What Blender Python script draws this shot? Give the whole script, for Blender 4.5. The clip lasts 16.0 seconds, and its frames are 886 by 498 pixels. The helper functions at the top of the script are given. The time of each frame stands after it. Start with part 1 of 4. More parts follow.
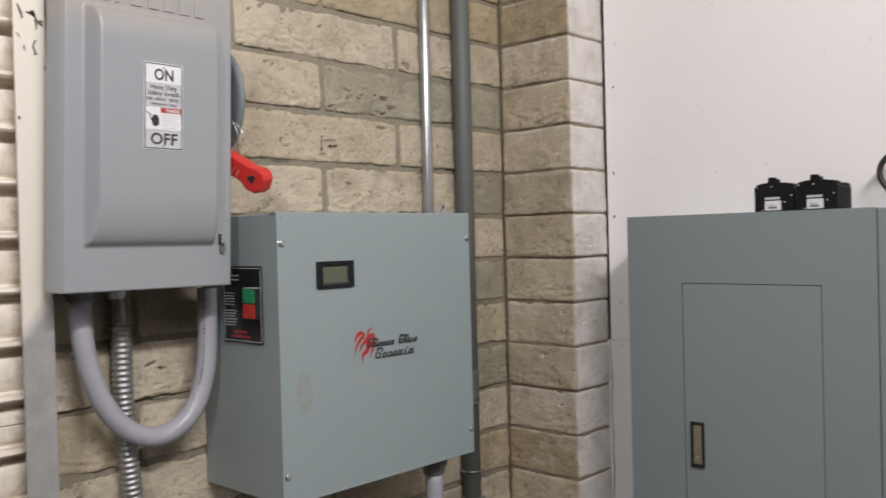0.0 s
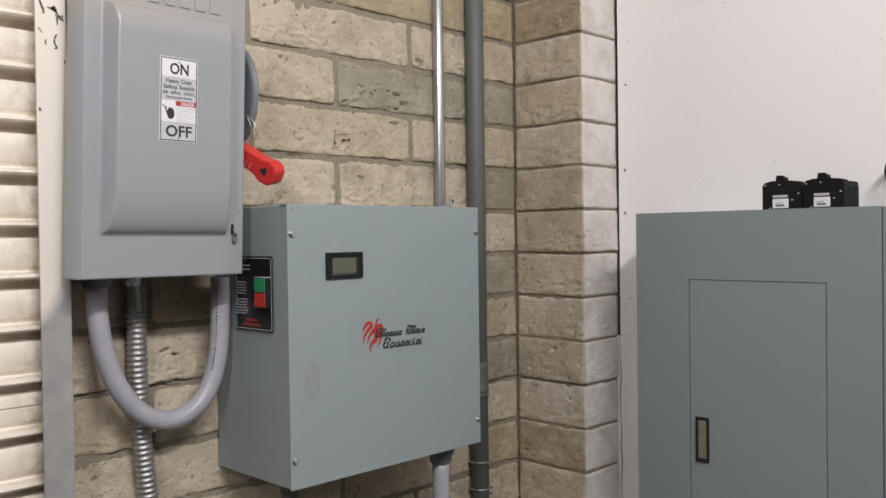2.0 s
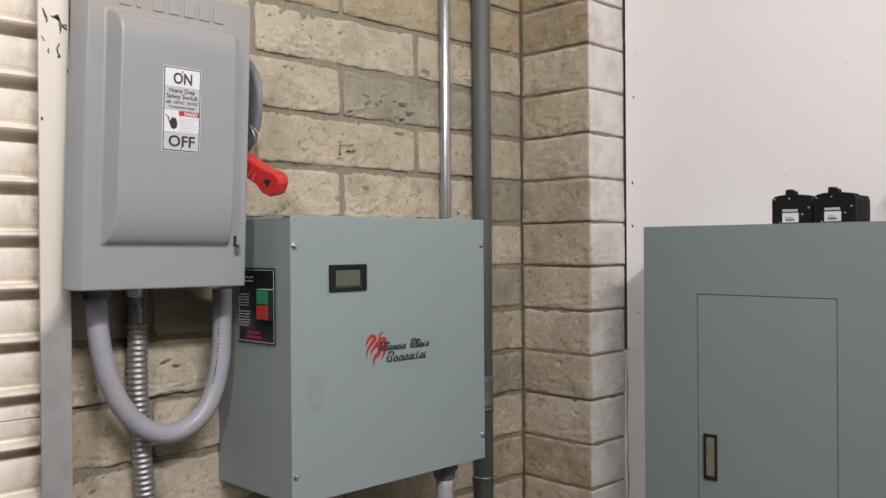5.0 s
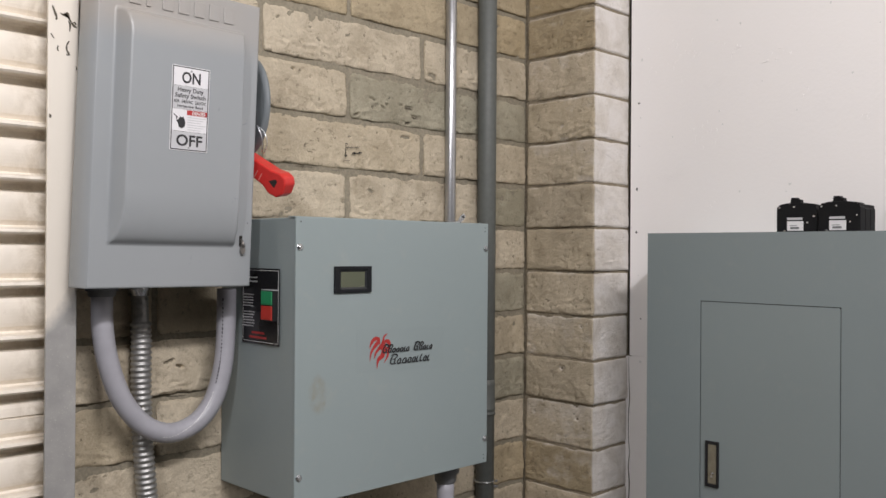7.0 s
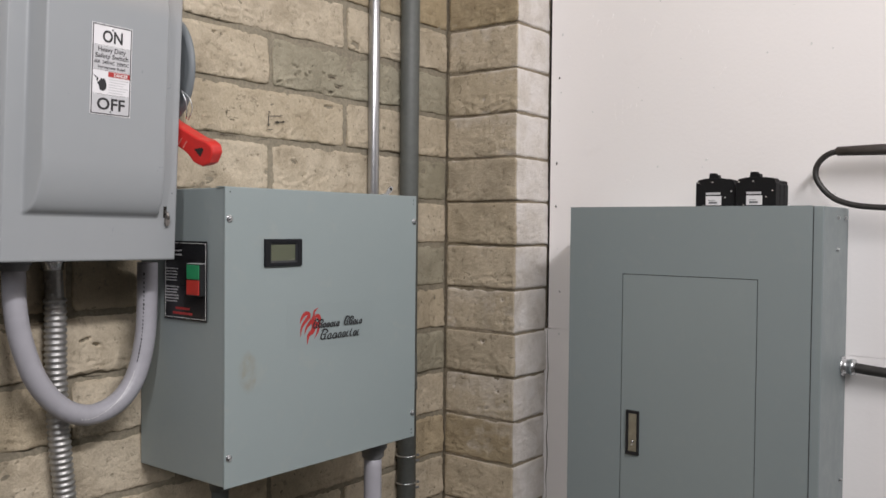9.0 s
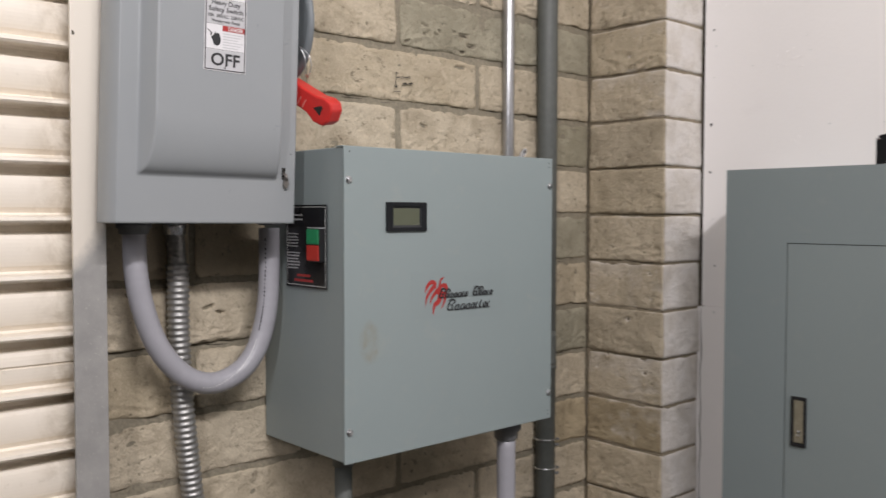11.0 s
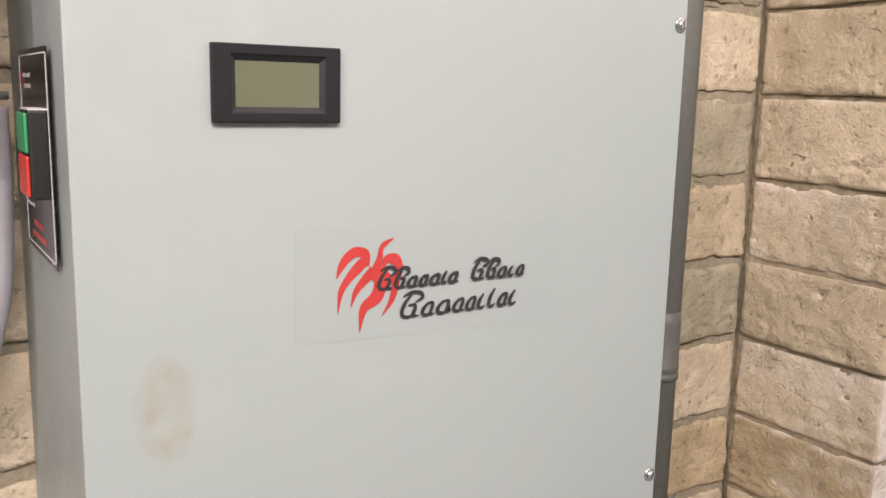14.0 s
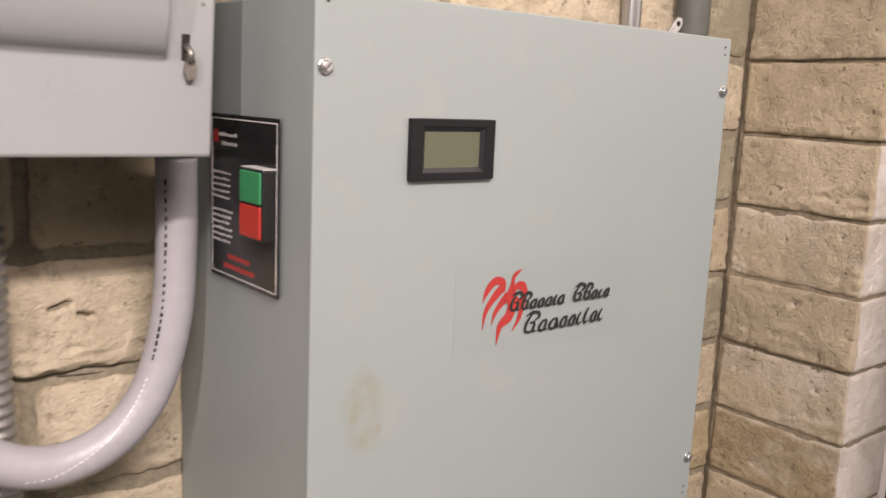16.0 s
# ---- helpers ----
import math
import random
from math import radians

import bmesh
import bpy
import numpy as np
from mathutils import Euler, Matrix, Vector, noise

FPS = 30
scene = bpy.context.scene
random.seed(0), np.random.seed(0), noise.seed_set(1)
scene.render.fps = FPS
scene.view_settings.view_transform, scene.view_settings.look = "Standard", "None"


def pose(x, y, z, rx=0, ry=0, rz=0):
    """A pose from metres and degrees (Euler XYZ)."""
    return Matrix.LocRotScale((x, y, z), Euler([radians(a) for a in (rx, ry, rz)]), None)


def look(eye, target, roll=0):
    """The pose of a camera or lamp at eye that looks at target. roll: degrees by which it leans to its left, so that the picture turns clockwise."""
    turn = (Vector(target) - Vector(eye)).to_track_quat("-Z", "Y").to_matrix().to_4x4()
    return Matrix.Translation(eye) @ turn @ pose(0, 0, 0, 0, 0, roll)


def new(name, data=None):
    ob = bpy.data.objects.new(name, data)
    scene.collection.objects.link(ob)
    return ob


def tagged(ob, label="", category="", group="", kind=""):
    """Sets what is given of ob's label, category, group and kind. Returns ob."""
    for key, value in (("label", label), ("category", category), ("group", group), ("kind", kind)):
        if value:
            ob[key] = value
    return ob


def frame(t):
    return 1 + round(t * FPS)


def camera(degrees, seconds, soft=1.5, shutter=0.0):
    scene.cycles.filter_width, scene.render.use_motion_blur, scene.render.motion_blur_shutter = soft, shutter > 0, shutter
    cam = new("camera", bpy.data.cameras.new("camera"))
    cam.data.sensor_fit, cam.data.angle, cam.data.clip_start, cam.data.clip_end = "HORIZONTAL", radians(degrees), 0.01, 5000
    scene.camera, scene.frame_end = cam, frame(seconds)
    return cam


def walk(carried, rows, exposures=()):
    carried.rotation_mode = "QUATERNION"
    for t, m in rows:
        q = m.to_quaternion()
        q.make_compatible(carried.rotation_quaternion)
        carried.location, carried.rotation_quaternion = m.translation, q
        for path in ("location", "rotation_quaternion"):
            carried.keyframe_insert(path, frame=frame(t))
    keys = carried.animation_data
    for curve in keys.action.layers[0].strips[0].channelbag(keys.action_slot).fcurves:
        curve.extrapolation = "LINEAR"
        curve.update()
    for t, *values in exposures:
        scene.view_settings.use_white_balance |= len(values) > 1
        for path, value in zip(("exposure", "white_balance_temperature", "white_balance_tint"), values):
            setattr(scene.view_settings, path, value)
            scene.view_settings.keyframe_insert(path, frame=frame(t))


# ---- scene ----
KEY, FILL, NEAR = 43.0, 29.0, 11.5
cam = camera(54.0, 16.0, 1.5, 0.5)
PATH = [
    (0, (0.839, 1.565, 1.539), (-0.535, 3.019, 1.515), -1.5),
    (0.5, (0.842, 1.576, 1.538), (-0.466, 3.089, 1.54), -1.0),
    (0.6, (0.858, 1.578, 1.536), (-0.453, 3.087, 1.55), -0.8),
    (1, (0.87, 1.57, 1.533), (-0.471, 3.054, 1.518), -1.5),
    (1.5, (0.884, 1.566, 1.531), (-0.541, 2.969, 1.497), -2.0),
    (2, (0.879, 1.563, 1.532), (-0.534, 2.979, 1.502), -0.8),
    (2.5, (0.878, 1.576, 1.531), (-0.515, 3.011, 1.485), -1.1),
    (3, (0.864, 1.579, 1.536), (-0.538, 3.005, 1.496), -0.9),
    (3.5, (0.87, 1.583, 1.531), (-0.544, 2.997, 1.51), -0.8),
    (4, (0.868, 1.582, 1.535), (-0.547, 2.995, 1.515), -0.9),
    (4.5, (0.869, 1.58, 1.535), (-0.55, 2.989, 1.522), -0.7),
    (7, (0.862, 1.571, 1.533), (-0.561, 2.977, 1.538), 0.4),
    (7.5, (0.86, 1.575, 1.534), (-0.558, 2.985, 1.534), 0.6),
    (8, (0.846, 1.571, 1.537), (-0.557, 2.997, 1.541), 0.5),
    (8.2, (0.843, 1.566, 1.537), (-0.507, 3.042, 1.548), 0.0),
    (10.3, (0.71, 1.515, 1.493), (-0.475, 3.125, 1.412), 1.1),
    (10.5, (0.728, 1.553, 1.489), (-0.583, 3.061, 1.416), 0.5),
    (11, (0.745, 1.644, 1.49), (-0.743, 2.978, 1.409), 0.1),
    (11.5, (0.724, 1.729, 1.480), (-0.909, 2.885, 1.433), -1.4),
    (11.7, (0.655, 1.755, 1.487), (-0.988, 2.902, 1.429), -1.6),
    (12, (0.522, 1.834, 1.484), (-1.084, 3.024, 1.441), -1.6),
    (12.3, (0.464, 1.913, 1.496), (-1.153, 3.078, 1.397), -1.3),
    (12.5, (0.407, 1.97, 1.495), (-1.198, 3.148, 1.311), -2.1),
    (12.8, (0.352, 2.083, 1.486), (-1.310, 3.170, 1.271), -0.8),
    (13, (0.297, 2.145, 1.481), (-1.36, 3.234, 1.222), 1.2),
    (13.5, (0.235, 2.246, 1.482), (-1.432, 3.298, 1.142), 2.3),
    (14, (0.214, 2.28, 1.483), (-1.441, 3.347, 1.13), 1.4),
    (14.5, (0.204, 2.253, 1.487), (-1.404, 3.393, 1.145), 0.7),
    (15, (0.189, 2.193, 1.506), (-1.404, 3.352, 1.16), 1.1),
    (15.3, (0.186, 2.159, 1.51), (-1.374, 3.372, 1.2), 1.3),
    (15.5, (0.187, 2.133, 1.515), (-1.345, 3.378, 1.2), 2.1),
    (15.7, (0.197, 2.109, 1.521), (-1.320, 3.366, 1.189), 2.5),
    (16, (0.221, 2.077, 1.523), (-1.309, 3.318, 1.176), 2.5),
]
EXPOSURES = [(0, -0.1, 6700, 12), (8, -0.1, 6700, 12), (10.5, -0.06, 6750, 13), (11.5, -0.08, 6750, 13), (12, -0.18, 6450, 11), (12.3, 0.0, 6550, 12), (12.5, 0.34, 6800, 15), (13, 0.71, 7300, 18), (13.5, 0.98, 7500, 20), (14, 1.06, 7650, 21), (14.5, 1.06, 7650, 21), (15, 0.98, 7700, 21), (16, 0.73, 7800, 22)]
walk(cam, [(t, look(eye, target, roll)) for t, eye, target, roll in PATH], EXPOSURES)

# ---- world and light ----
world = bpy.data.worlds.new("world")
scene.world = world
world.use_nodes = True
world.node_tree.nodes["Background"].inputs[0].default_value = (0.9, 0.95, 1.0, 1)
world.node_tree.nodes["Background"].inputs[1].default_value = 0.005


def strip_light(name, place, aim, watts, across=False, tint=(0.955, 0.958, 1.0)):
    """An unseen hung fluorescent fitting, its tubes along y or facing aim, tilted towards aim."""
    lamp = bpy.data.lights.new(name, "AREA")
    lamp.shape, lamp.size, lamp.size_y = "RECTANGLE", 0.10, 1.2
    lamp.energy, lamp.color = watts, tint
    ob = new(name, lamp)
    ob.matrix_world = look(place, aim) if across else pose(*place, 0, math.degrees(math.atan2(place[0] - aim[0], place[2] - aim[2])), 0)
    return ob


strip_light("unseen_lamp", (1.55, 1.75, 2.85), (-0.3, 2.8, 1.8), KEY)
# unseen fill, added to brighten the white wall and south-facing sides
strip_light("unseen_lamp", (1.50, 0.20, 2.85), (0.1, 3.3, 1.7), FILL, True)
# unseen warm lamp, added to lift the white wall on the right
strip_light("unseen_lamp", (2.50, 2.20, 3.25), (0.6, 3.3, 1.6), NEAR, False, (1.0, 0.945, 0.925))


# ---- materials ----
def material(name):
    m = bpy.data.materials.new(name)
    m.use_nodes = True
    return m, m.node_tree.nodes, m.node_tree.links, m.node_tree.nodes["Principled BSDF"]


def noise_node(n, l, co, scale, detail=4, rough=0.55, distortion=0.0):
    t = n.new("ShaderNodeTexNoise")
    t.inputs["Scale"].default_value, t.inputs["Detail"].default_value = scale, detail
    t.inputs["Roughness"].default_value, t.inputs["Distortion"].default_value = rough, distortion
    l.new(co, t.inputs["Vector"])
    return t.outputs["Fac"]


def ramp(n, l, fac, stops):
    r = n.new("ShaderNodeValToRGB")
    e = r.color_ramp.elements
    while len(e) < len(stops):
        e.new(0.5)
    for i, (p, c) in enumerate(stops):
        e[i].position = p
        e[i].color = (c, c, c, 1) if isinstance(c, (int, float)) else (*c, 1)
    l.new(fac, r.inputs[0])
    return r.outputs[0]


def blend(n, l, fac, a, b, mode="MIX"):
    m = n.new("ShaderNodeMix")
    m.data_type, m.blend_type = "RGBA", mode
    for sock, v in ((m.inputs[0], fac), (m.inputs[6], a), (m.inputs[7], b)):
        if hasattr(v, "is_output"):
            l.new(v, sock)
        elif isinstance(v, (int, float)):
            sock.default_value = v
        else:
            sock.default_value = (*v, 1)
    return m.outputs[2]


def bump(n, l, bsdf, height, strength, distance):
    b = n.new("ShaderNodeBump")
    b.inputs["Strength"].default_value, b.inputs["Distance"].default_value = strength, distance
    l.new(height, b.inputs["Height"])
    l.new(b.outputs[0], bsdf.inputs["Normal"])


def world_place(n):
    return n.new("ShaderNodeNewGeometry").outputs["Position"]


def plain(name, color, rough=0.5, metal=0.0, vary=0.12, scale=60, coarse=6, relief=0.0, spec=0.5):
    """A surface with fine grain and broad unevenness over its base colour."""
    m, n, l, p = material(name)
    co = world_place(n)
    f = noise_node(n, l, co, scale, 4)
    c = noise_node(n, l, co, coarse, 3)
    lo, hi = [x * (1 - vary) for x in color], [min(1, x * (1 + vary)) for x in color]
    mid = blend(n, l, ramp(n, l, f, [(0.3, 0.0), (0.7, 1.0)]), lo, hi)
    l.new(blend(n, l, ramp(n, l, c, [(0.3, 0.0), (0.75, 0.5)]), mid, color), p.inputs["Base Color"])
    r = n.new("ShaderNodeMapRange")
    r.inputs[3].default_value, r.inputs[4].default_value = max(0.02, rough - 0.08), min(1, rough + 0.08)
    l.new(c, r.inputs[0])
    l.new(r.outputs[0], p.inputs["Roughness"])
    p.inputs["Metallic"].default_value = metal
    p.inputs["Specular IOR Level"].default_value = spec
    if relief:
        bump(n, l, p, f, 0.4, relief)
    return m


def enamel(name, color, stain=None, rough=0.42, grime=0.25, tan_level=None):
    """Grey baked enamel on sheet steel, with orange-peel relief and handling marks; stain: centre of an old oily smudge."""
    m, n, l, p = material(name)
    co = world_place(n)
    broad = noise_node(n, l, co, 5, 4)
    smear = noise_node(n, l, co, 22, 5, 0.65, 0.4)
    peel = noise_node(n, l, co, 900, 2)
    base = blend(n, l, ramp(n, l, broad, [(0.35, 0.0), (0.7, 0.35)]), color, [x * 0.93 for x in color])
    base = blend(n, l, ramp(n, l, smear, [(0.58, 0.0), (0.8, grime)]), base, (0.40, 0.39, 0.345))
    if stain:
        sub = n.new("ShaderNodeVectorMath")
        sub.operation = "SUBTRACT"
        sub.inputs[1].default_value = stain
        l.new(co, sub.inputs[0])
        wob = n.new("ShaderNodeTexNoise")
        wob.inputs["Scale"].default_value = 55
        l.new(co, wob.inputs["Vector"])
        add = n.new("ShaderNodeVectorMath")
        add.operation = "MULTIPLY_ADD"
        add.inputs[1].default_value = (0.0, 0.02, 0.02)
        l.new(wob.outputs["Color"], add.inputs[0])
        l.new(sub.outputs[0], add.inputs[2])
        sc = n.new("ShaderNodeVectorMath")
        sc.operation = "MULTIPLY"
        sc.inputs[1].default_value = (1.0, 52.0, 26.0)
        l.new(add.outputs[0], sc.inputs[0])
        ln = n.new("ShaderNodeVectorMath")
        ln.operation = "LENGTH"
        l.new(sc.outputs[0], ln.inputs[0])
        spot = ramp(n, l, ln.outputs["Value"], [(0.1, 0.3), (0.45, 0.48), (0.66, 0.58), (1.0, 0.0)])
        inner = blend(n, l, ramp(n, l, noise_node(n, l, co, 70, 4), [(0.35, 0.25), (0.65, 1.0)]), (0, 0, 0), spot)
        base = blend(n, l, inner, base, (0.25, 0.235, 0.165))
    # tan tone that grows with height, broken up by noise
    if tan_level:
        sep = n.new("ShaderNodeSeparateXYZ")
        l.new(co, sep.inputs[0])
        level = n.new("ShaderNodeMapRange")
        level.inputs[1].default_value, level.inputs[2].default_value = tan_level
        l.new(sep.outputs["Z"], level.inputs[0])
        tan_mask = n.new("ShaderNodeMath")
        tan_mask.operation = "MULTIPLY"
        l.new(level.outputs[0], tan_mask.inputs[0])
        l.new(ramp(n, l, broad, [(0.3, 0.15), (0.65, 0.6)]), tan_mask.inputs[1])
        base = blend(n, l, tan_mask.outputs[0], base, (0.40, 0.345, 0.29))
    l.new(base, p.inputs["Base Color"])
    l.new(ramp(n, l, smear, [(0.3, rough - 0.06), (0.75, rough + 0.12)]), p.inputs["Roughness"])
    bump(n, l, p, peel, 0.12, 0.0006)
    return m


def block_material(name, light, dark, tint, painted=False):
    """Cream slump block: sandy grain, pits, grey weathering and a tone of its own for each block."""
    m, n, l, p = material(name)
    co = world_place(n)
    info = n.new("ShaderNodeObjectInfo").outputs["Random"]
    grain = noise_node(n, l, co, 260, 5, 0.7)
    patch = noise_node(n, l, co, 14, 6, 0.65, 0.6)
    pits = noise_node(n, l, co, 95, 3, 0.5)
    lump = noise_node(n, l, co, 48, 7, 0.74, 0.25)
    base = blend(n, l, ramp(n, l, patch, [(0.42, 0.0), (0.78, 1.0)]), light, dark)
    base = blend(n, l, ramp(n, l, info, [(0.0, 0.0), (0.55, 0.05), (0.8, 0.2), (1.0, 0.45)]), base, tint)
    base = blend(n, l, ramp(n, l, grain, [(0.3, 0.28), (0.6, 0.0)]), base, [x * 0.72 for x in dark])
    tone = n.new("ShaderNodeMath")
    tone.operation = "MULTIPLY"
    tone.inputs[1].default_value = 7.31
    l.new(info, tone.inputs[0])
    part_tone = n.new("ShaderNodeMath")
    part_tone.operation = "FRACT"
    l.new(tone.outputs[0], part_tone.inputs[0])
    base = blend(n, l, ramp(n, l, part_tone.outputs[0], [(0.50, 0.0), (0.80, 0.12), (1.0, 0.3)]), base, [x * q for x, q in zip(dark, (1.02, 1.06, 1.12))])
    base = blend(n, l, ramp(n, l, pits, [(0.27, 0.65), (0.33, 0.0)]), base, [x * 0.45 for x in dark])
    flat = n.new("ShaderNodeMapping")
    flat.inputs["Scale"].default_value = (0.6, 0.6, 1.6)
    l.new(co, flat.inputs[0])
    fleck = ramp(n, l, noise_node(n, l, flat.outputs[0], 62, 5, 0.72, 0.9), [(0.29, 1.0), (0.37, 0.0)])
    soft_fleck = n.new("ShaderNodeMath")
    soft_fleck.operation = "MULTIPLY"
    l.new(fleck, soft_fleck.inputs[0])
    l.new(ramp(n, l, noise_node(n, l, co, 9, 3, 0.6), [(0.38, 0.15), (0.62, 0.8)]), soft_fleck.inputs[1])
    base = blend(n, l, soft_fleck.outputs[0], base, [x * 0.42 for x in dark])
    base = blend(n, l, ramp(n, l, lump, [(0.30, 0.75), (0.43, 0.0)]), base, [x * 0.55 for x in dark])
    bloom = noise_node(n, l, co, 20, 6, 0.72, 0.8)
    base = blend(n, l, ramp(n, l, bloom, [(0.56, 0.0), (0.70, 0.55)]), base, [min(0.8, x * 1.22) for x in light])
    if painted:
        sep = n.new("ShaderNodeSeparateXYZ")
        l.new(co, sep.inputs[0])
        near = n.new("ShaderNodeMapRange")
        near.inputs[1].default_value, near.inputs[2].default_value = 3.179, 3.184
        l.new(sep.outputs["Y"], near.inputs[0])
        worn = n.new("ShaderNodeMath")
        worn.operation = "MULTIPLY"
        l.new(near.outputs[0], worn.inputs[0])
        l.new(ramp(n, l, patch, [(0.38, 0.97), (0.68, 0.55)]), worn.inputs[1])
        base = blend(n, l, worn.outputs[0], base, (0.82, 0.78, 0.74))
    l.new(base, p.inputs["Base Color"])
    p.inputs["Roughness"].default_value = 0.9
    p.inputs["Specular IOR Level"].default_value = 0.25
    h = n.new("ShaderNodeMath")
    h.operation = "MULTIPLY_ADD"
    h.inputs[1].default_value = 0.35
    l.new(grain, h.inputs[0])
    l.new(lump, h.inputs[2])
    h2 = n.new("ShaderNodeMath")
    h2.operation = "MULTIPLY_ADD"
    h2.inputs[1].default_value = 0.3
    l.new(ramp(n, l, pits, [(0.25, 0.0), (0.36, 1.0)]), h2.inputs[0])
    l.new(h.outputs[0], h2.inputs[2])
    h3 = n.new("ShaderNodeMath")
    h3.operation = "MULTIPLY_ADD"
    h3.inputs[1].default_value = -0.4
    l.new(soft_fleck.outputs[0], h3.inputs[0])
    l.new(h2.outputs[0], h3.inputs[2])
    bump(n, l, p, h3.outputs[0], 1.0, 0.0052)
    return m


BLOCK = block_material("slump_block", (0.64, 0.557, 0.425), (0.39, 0.325, 0.232), (0.46, 0.373, 0.237))
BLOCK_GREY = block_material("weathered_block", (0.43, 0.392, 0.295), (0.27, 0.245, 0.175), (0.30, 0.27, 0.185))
# pier copies are darker: their face's weaker light is put into the colour
BLOCK_CORNER = block_material("corner_block", (0.60, 0.512, 0.382), (0.35, 0.290, 0.203), (0.50, 0.395, 0.235), True)
BLOCK_OCHRE = block_material("ochre_block", (0.53, 0.437, 0.294), (0.34, 0.273, 0.177), (0.46, 0.355, 0.20))
OCHRE_CORNER = block_material("ochre_corner_block", (0.45, 0.365, 0.237), (0.275, 0.216, 0.135), (0.42, 0.32, 0.175), True)
MORTAR_DARK = plain("weathered_mortar", (0.275, 0.230, 0.165), 0.95, 0, 0.3, 180, 12, 0.004, 0.2)
MORTAR = plain("mortar", (0.266, 0.235, 0.176), 0.95, 0, 0.25, 180, 12, 0.004, 0.2)


def drywall():
    """White painted board with roller texture, filler spots and scuffs."""
    m, n, l, p = material("white_wall_paint")
    co = world_place(n)
    big = noise_node(n, l, co, 2.2, 4)
    spot = noise_node(n, l, co, 9, 6, 0.7, 0.5)
    mark = noise_node(n, l, co, 38, 4, 0.6)
    base = blend(n, l, ramp(n, l, big, [(0.35, 0.0), (0.7, 0.6)]), (0.90, 0.873, 0.855), (0.875, 0.85, 0.837))
    base = blend(n, l, ramp(n, l, spot, [(0.62, 0.0), (0.78, 0.35)]), base, (0.78, 0.745, 0.73))
    base = blend(n, l, ramp(n, l, mark, [(0.80, 0.0), (0.84, 0.35)]), base, (0.55, 0.51, 0.47))
    l.new(base, p.inputs["Base Color"])
    p.inputs["Roughness"].default_value = 0.55
    bump(n, l, p, blend(n, l, 0.5, spot, noise_node(n, l, co, 130, 3)), 0.25, 0.0025)
    return m


def rail_paint():
    """Cream paint sprayed down to a slanting edge, bare galvanised steel below it, flecked with overspray."""
    m, n, l, p = material("half_painted_rail")
    co = world_place(n)
    sep = n.new("ShaderNodeSeparateXYZ")
    l.new(co, sep.inputs[0])
    edge = n.new("ShaderNodeMath")
    edge.operation = "MULTIPLY_ADD"
    edge.inputs[1].default_value = -1.25
    l.new(sep.outputs["Y"], edge.inputs[0])
    l.new(sep.outputs["Z"], edge.inputs[2])
    rough_edge = n.new("ShaderNodeMath")
    rough_edge.operation = "MULTIPLY_ADD"
    rough_edge.inputs[1].default_value = 0.035
    l.new(noise_node(n, l, co, 40, 5, 0.7), rough_edge.inputs[0])
    l.new(edge.outputs[0], rough_edge.inputs[2])
    rng = n.new("ShaderNodeMapRange")
    rng.inputs[1].default_value, rng.inputs[2].default_value = -1.128, -1.095
    l.new(rough_edge.outputs[0], rng.inputs[0])
    fleck = ramp(n, l, noise_node(n, l, co, 420, 3), [(0.66, 0.0), (0.72, 0.7)])
    steel = blend(n, l, ramp(n, l, noise_node(n, l, co, 25, 4), [(0.35, 0.0), (0.7, 1.0)]), (0.30, 0.295, 0.285), (0.38, 0.37, 0.355))
    steel = blend(n, l, fleck, steel, (0.6, 0.57, 0.5))
    scuff = ramp(n, l, noise_node(n, l, co, 60, 5, 0.7), [(0.70, 0.0), (0.74, 0.7)])
    cream = blend(n, l, scuff, (0.76, 0.70, 0.61), (0.36, 0.31, 0.25))
    l.new(blend(n, l, rng.outputs[0], steel, cream), p.inputs["Base Color"])
    p.inputs["Roughness"].default_value = 0.55
    p.inputs["Metallic"].default_value = 0.1
    bump(n, l, p, noise_node(n, l, co, 200, 3), 0.15, 0.001)
    return m



def slat_paint():
    """Cream gloss paint with brown grime in the slats' ends and along their ribs."""
    m, n, l, p = material("cream_slat_paint")
    co = world_place(n)
    sep = n.new("ShaderNodeSeparateXYZ")
    l.new(co, sep.inputs[0])
    end = n.new("ShaderNodeMapRange")
    end.inputs[1].default_value, end.inputs[2].default_value = 1.99, 2.05
    l.new(sep.outputs["Y"], end.inputs[0])
    dirt = n.new("ShaderNodeMath")
    dirt.operation = "MULTIPLY"
    l.new(end.outputs[0], dirt.inputs[0])
    l.new(ramp(n, l, noise_node(n, l, co, 26, 5, 0.7, 0.5), [(0.40, 0.0), (0.62, 0.75)]), dirt.inputs[1])
    base = blend(n, l, ramp(n, l, noise_node(n, l, co, 7, 4), [(0.35, 0.0), (0.7, 0.7)]), (0.84, 0.77, 0.67), (0.79, 0.715, 0.605))
    base = blend(n, l, ramp(n, l, noise_node(n, l, co, 55, 5, 0.7), [(0.62, 0.0), (0.75, 0.35)]), base, (0.50, 0.42, 0.32))
    l.new(blend(n, l, dirt.outputs[0], base, (0.40, 0.32, 0.22)), p.inputs["Base Color"])
    p.inputs["Roughness"].default_value = 0.45
    bump(n, l, p, noise_node(n, l, co, 60, 3), 0.12, 0.0015)
    return m


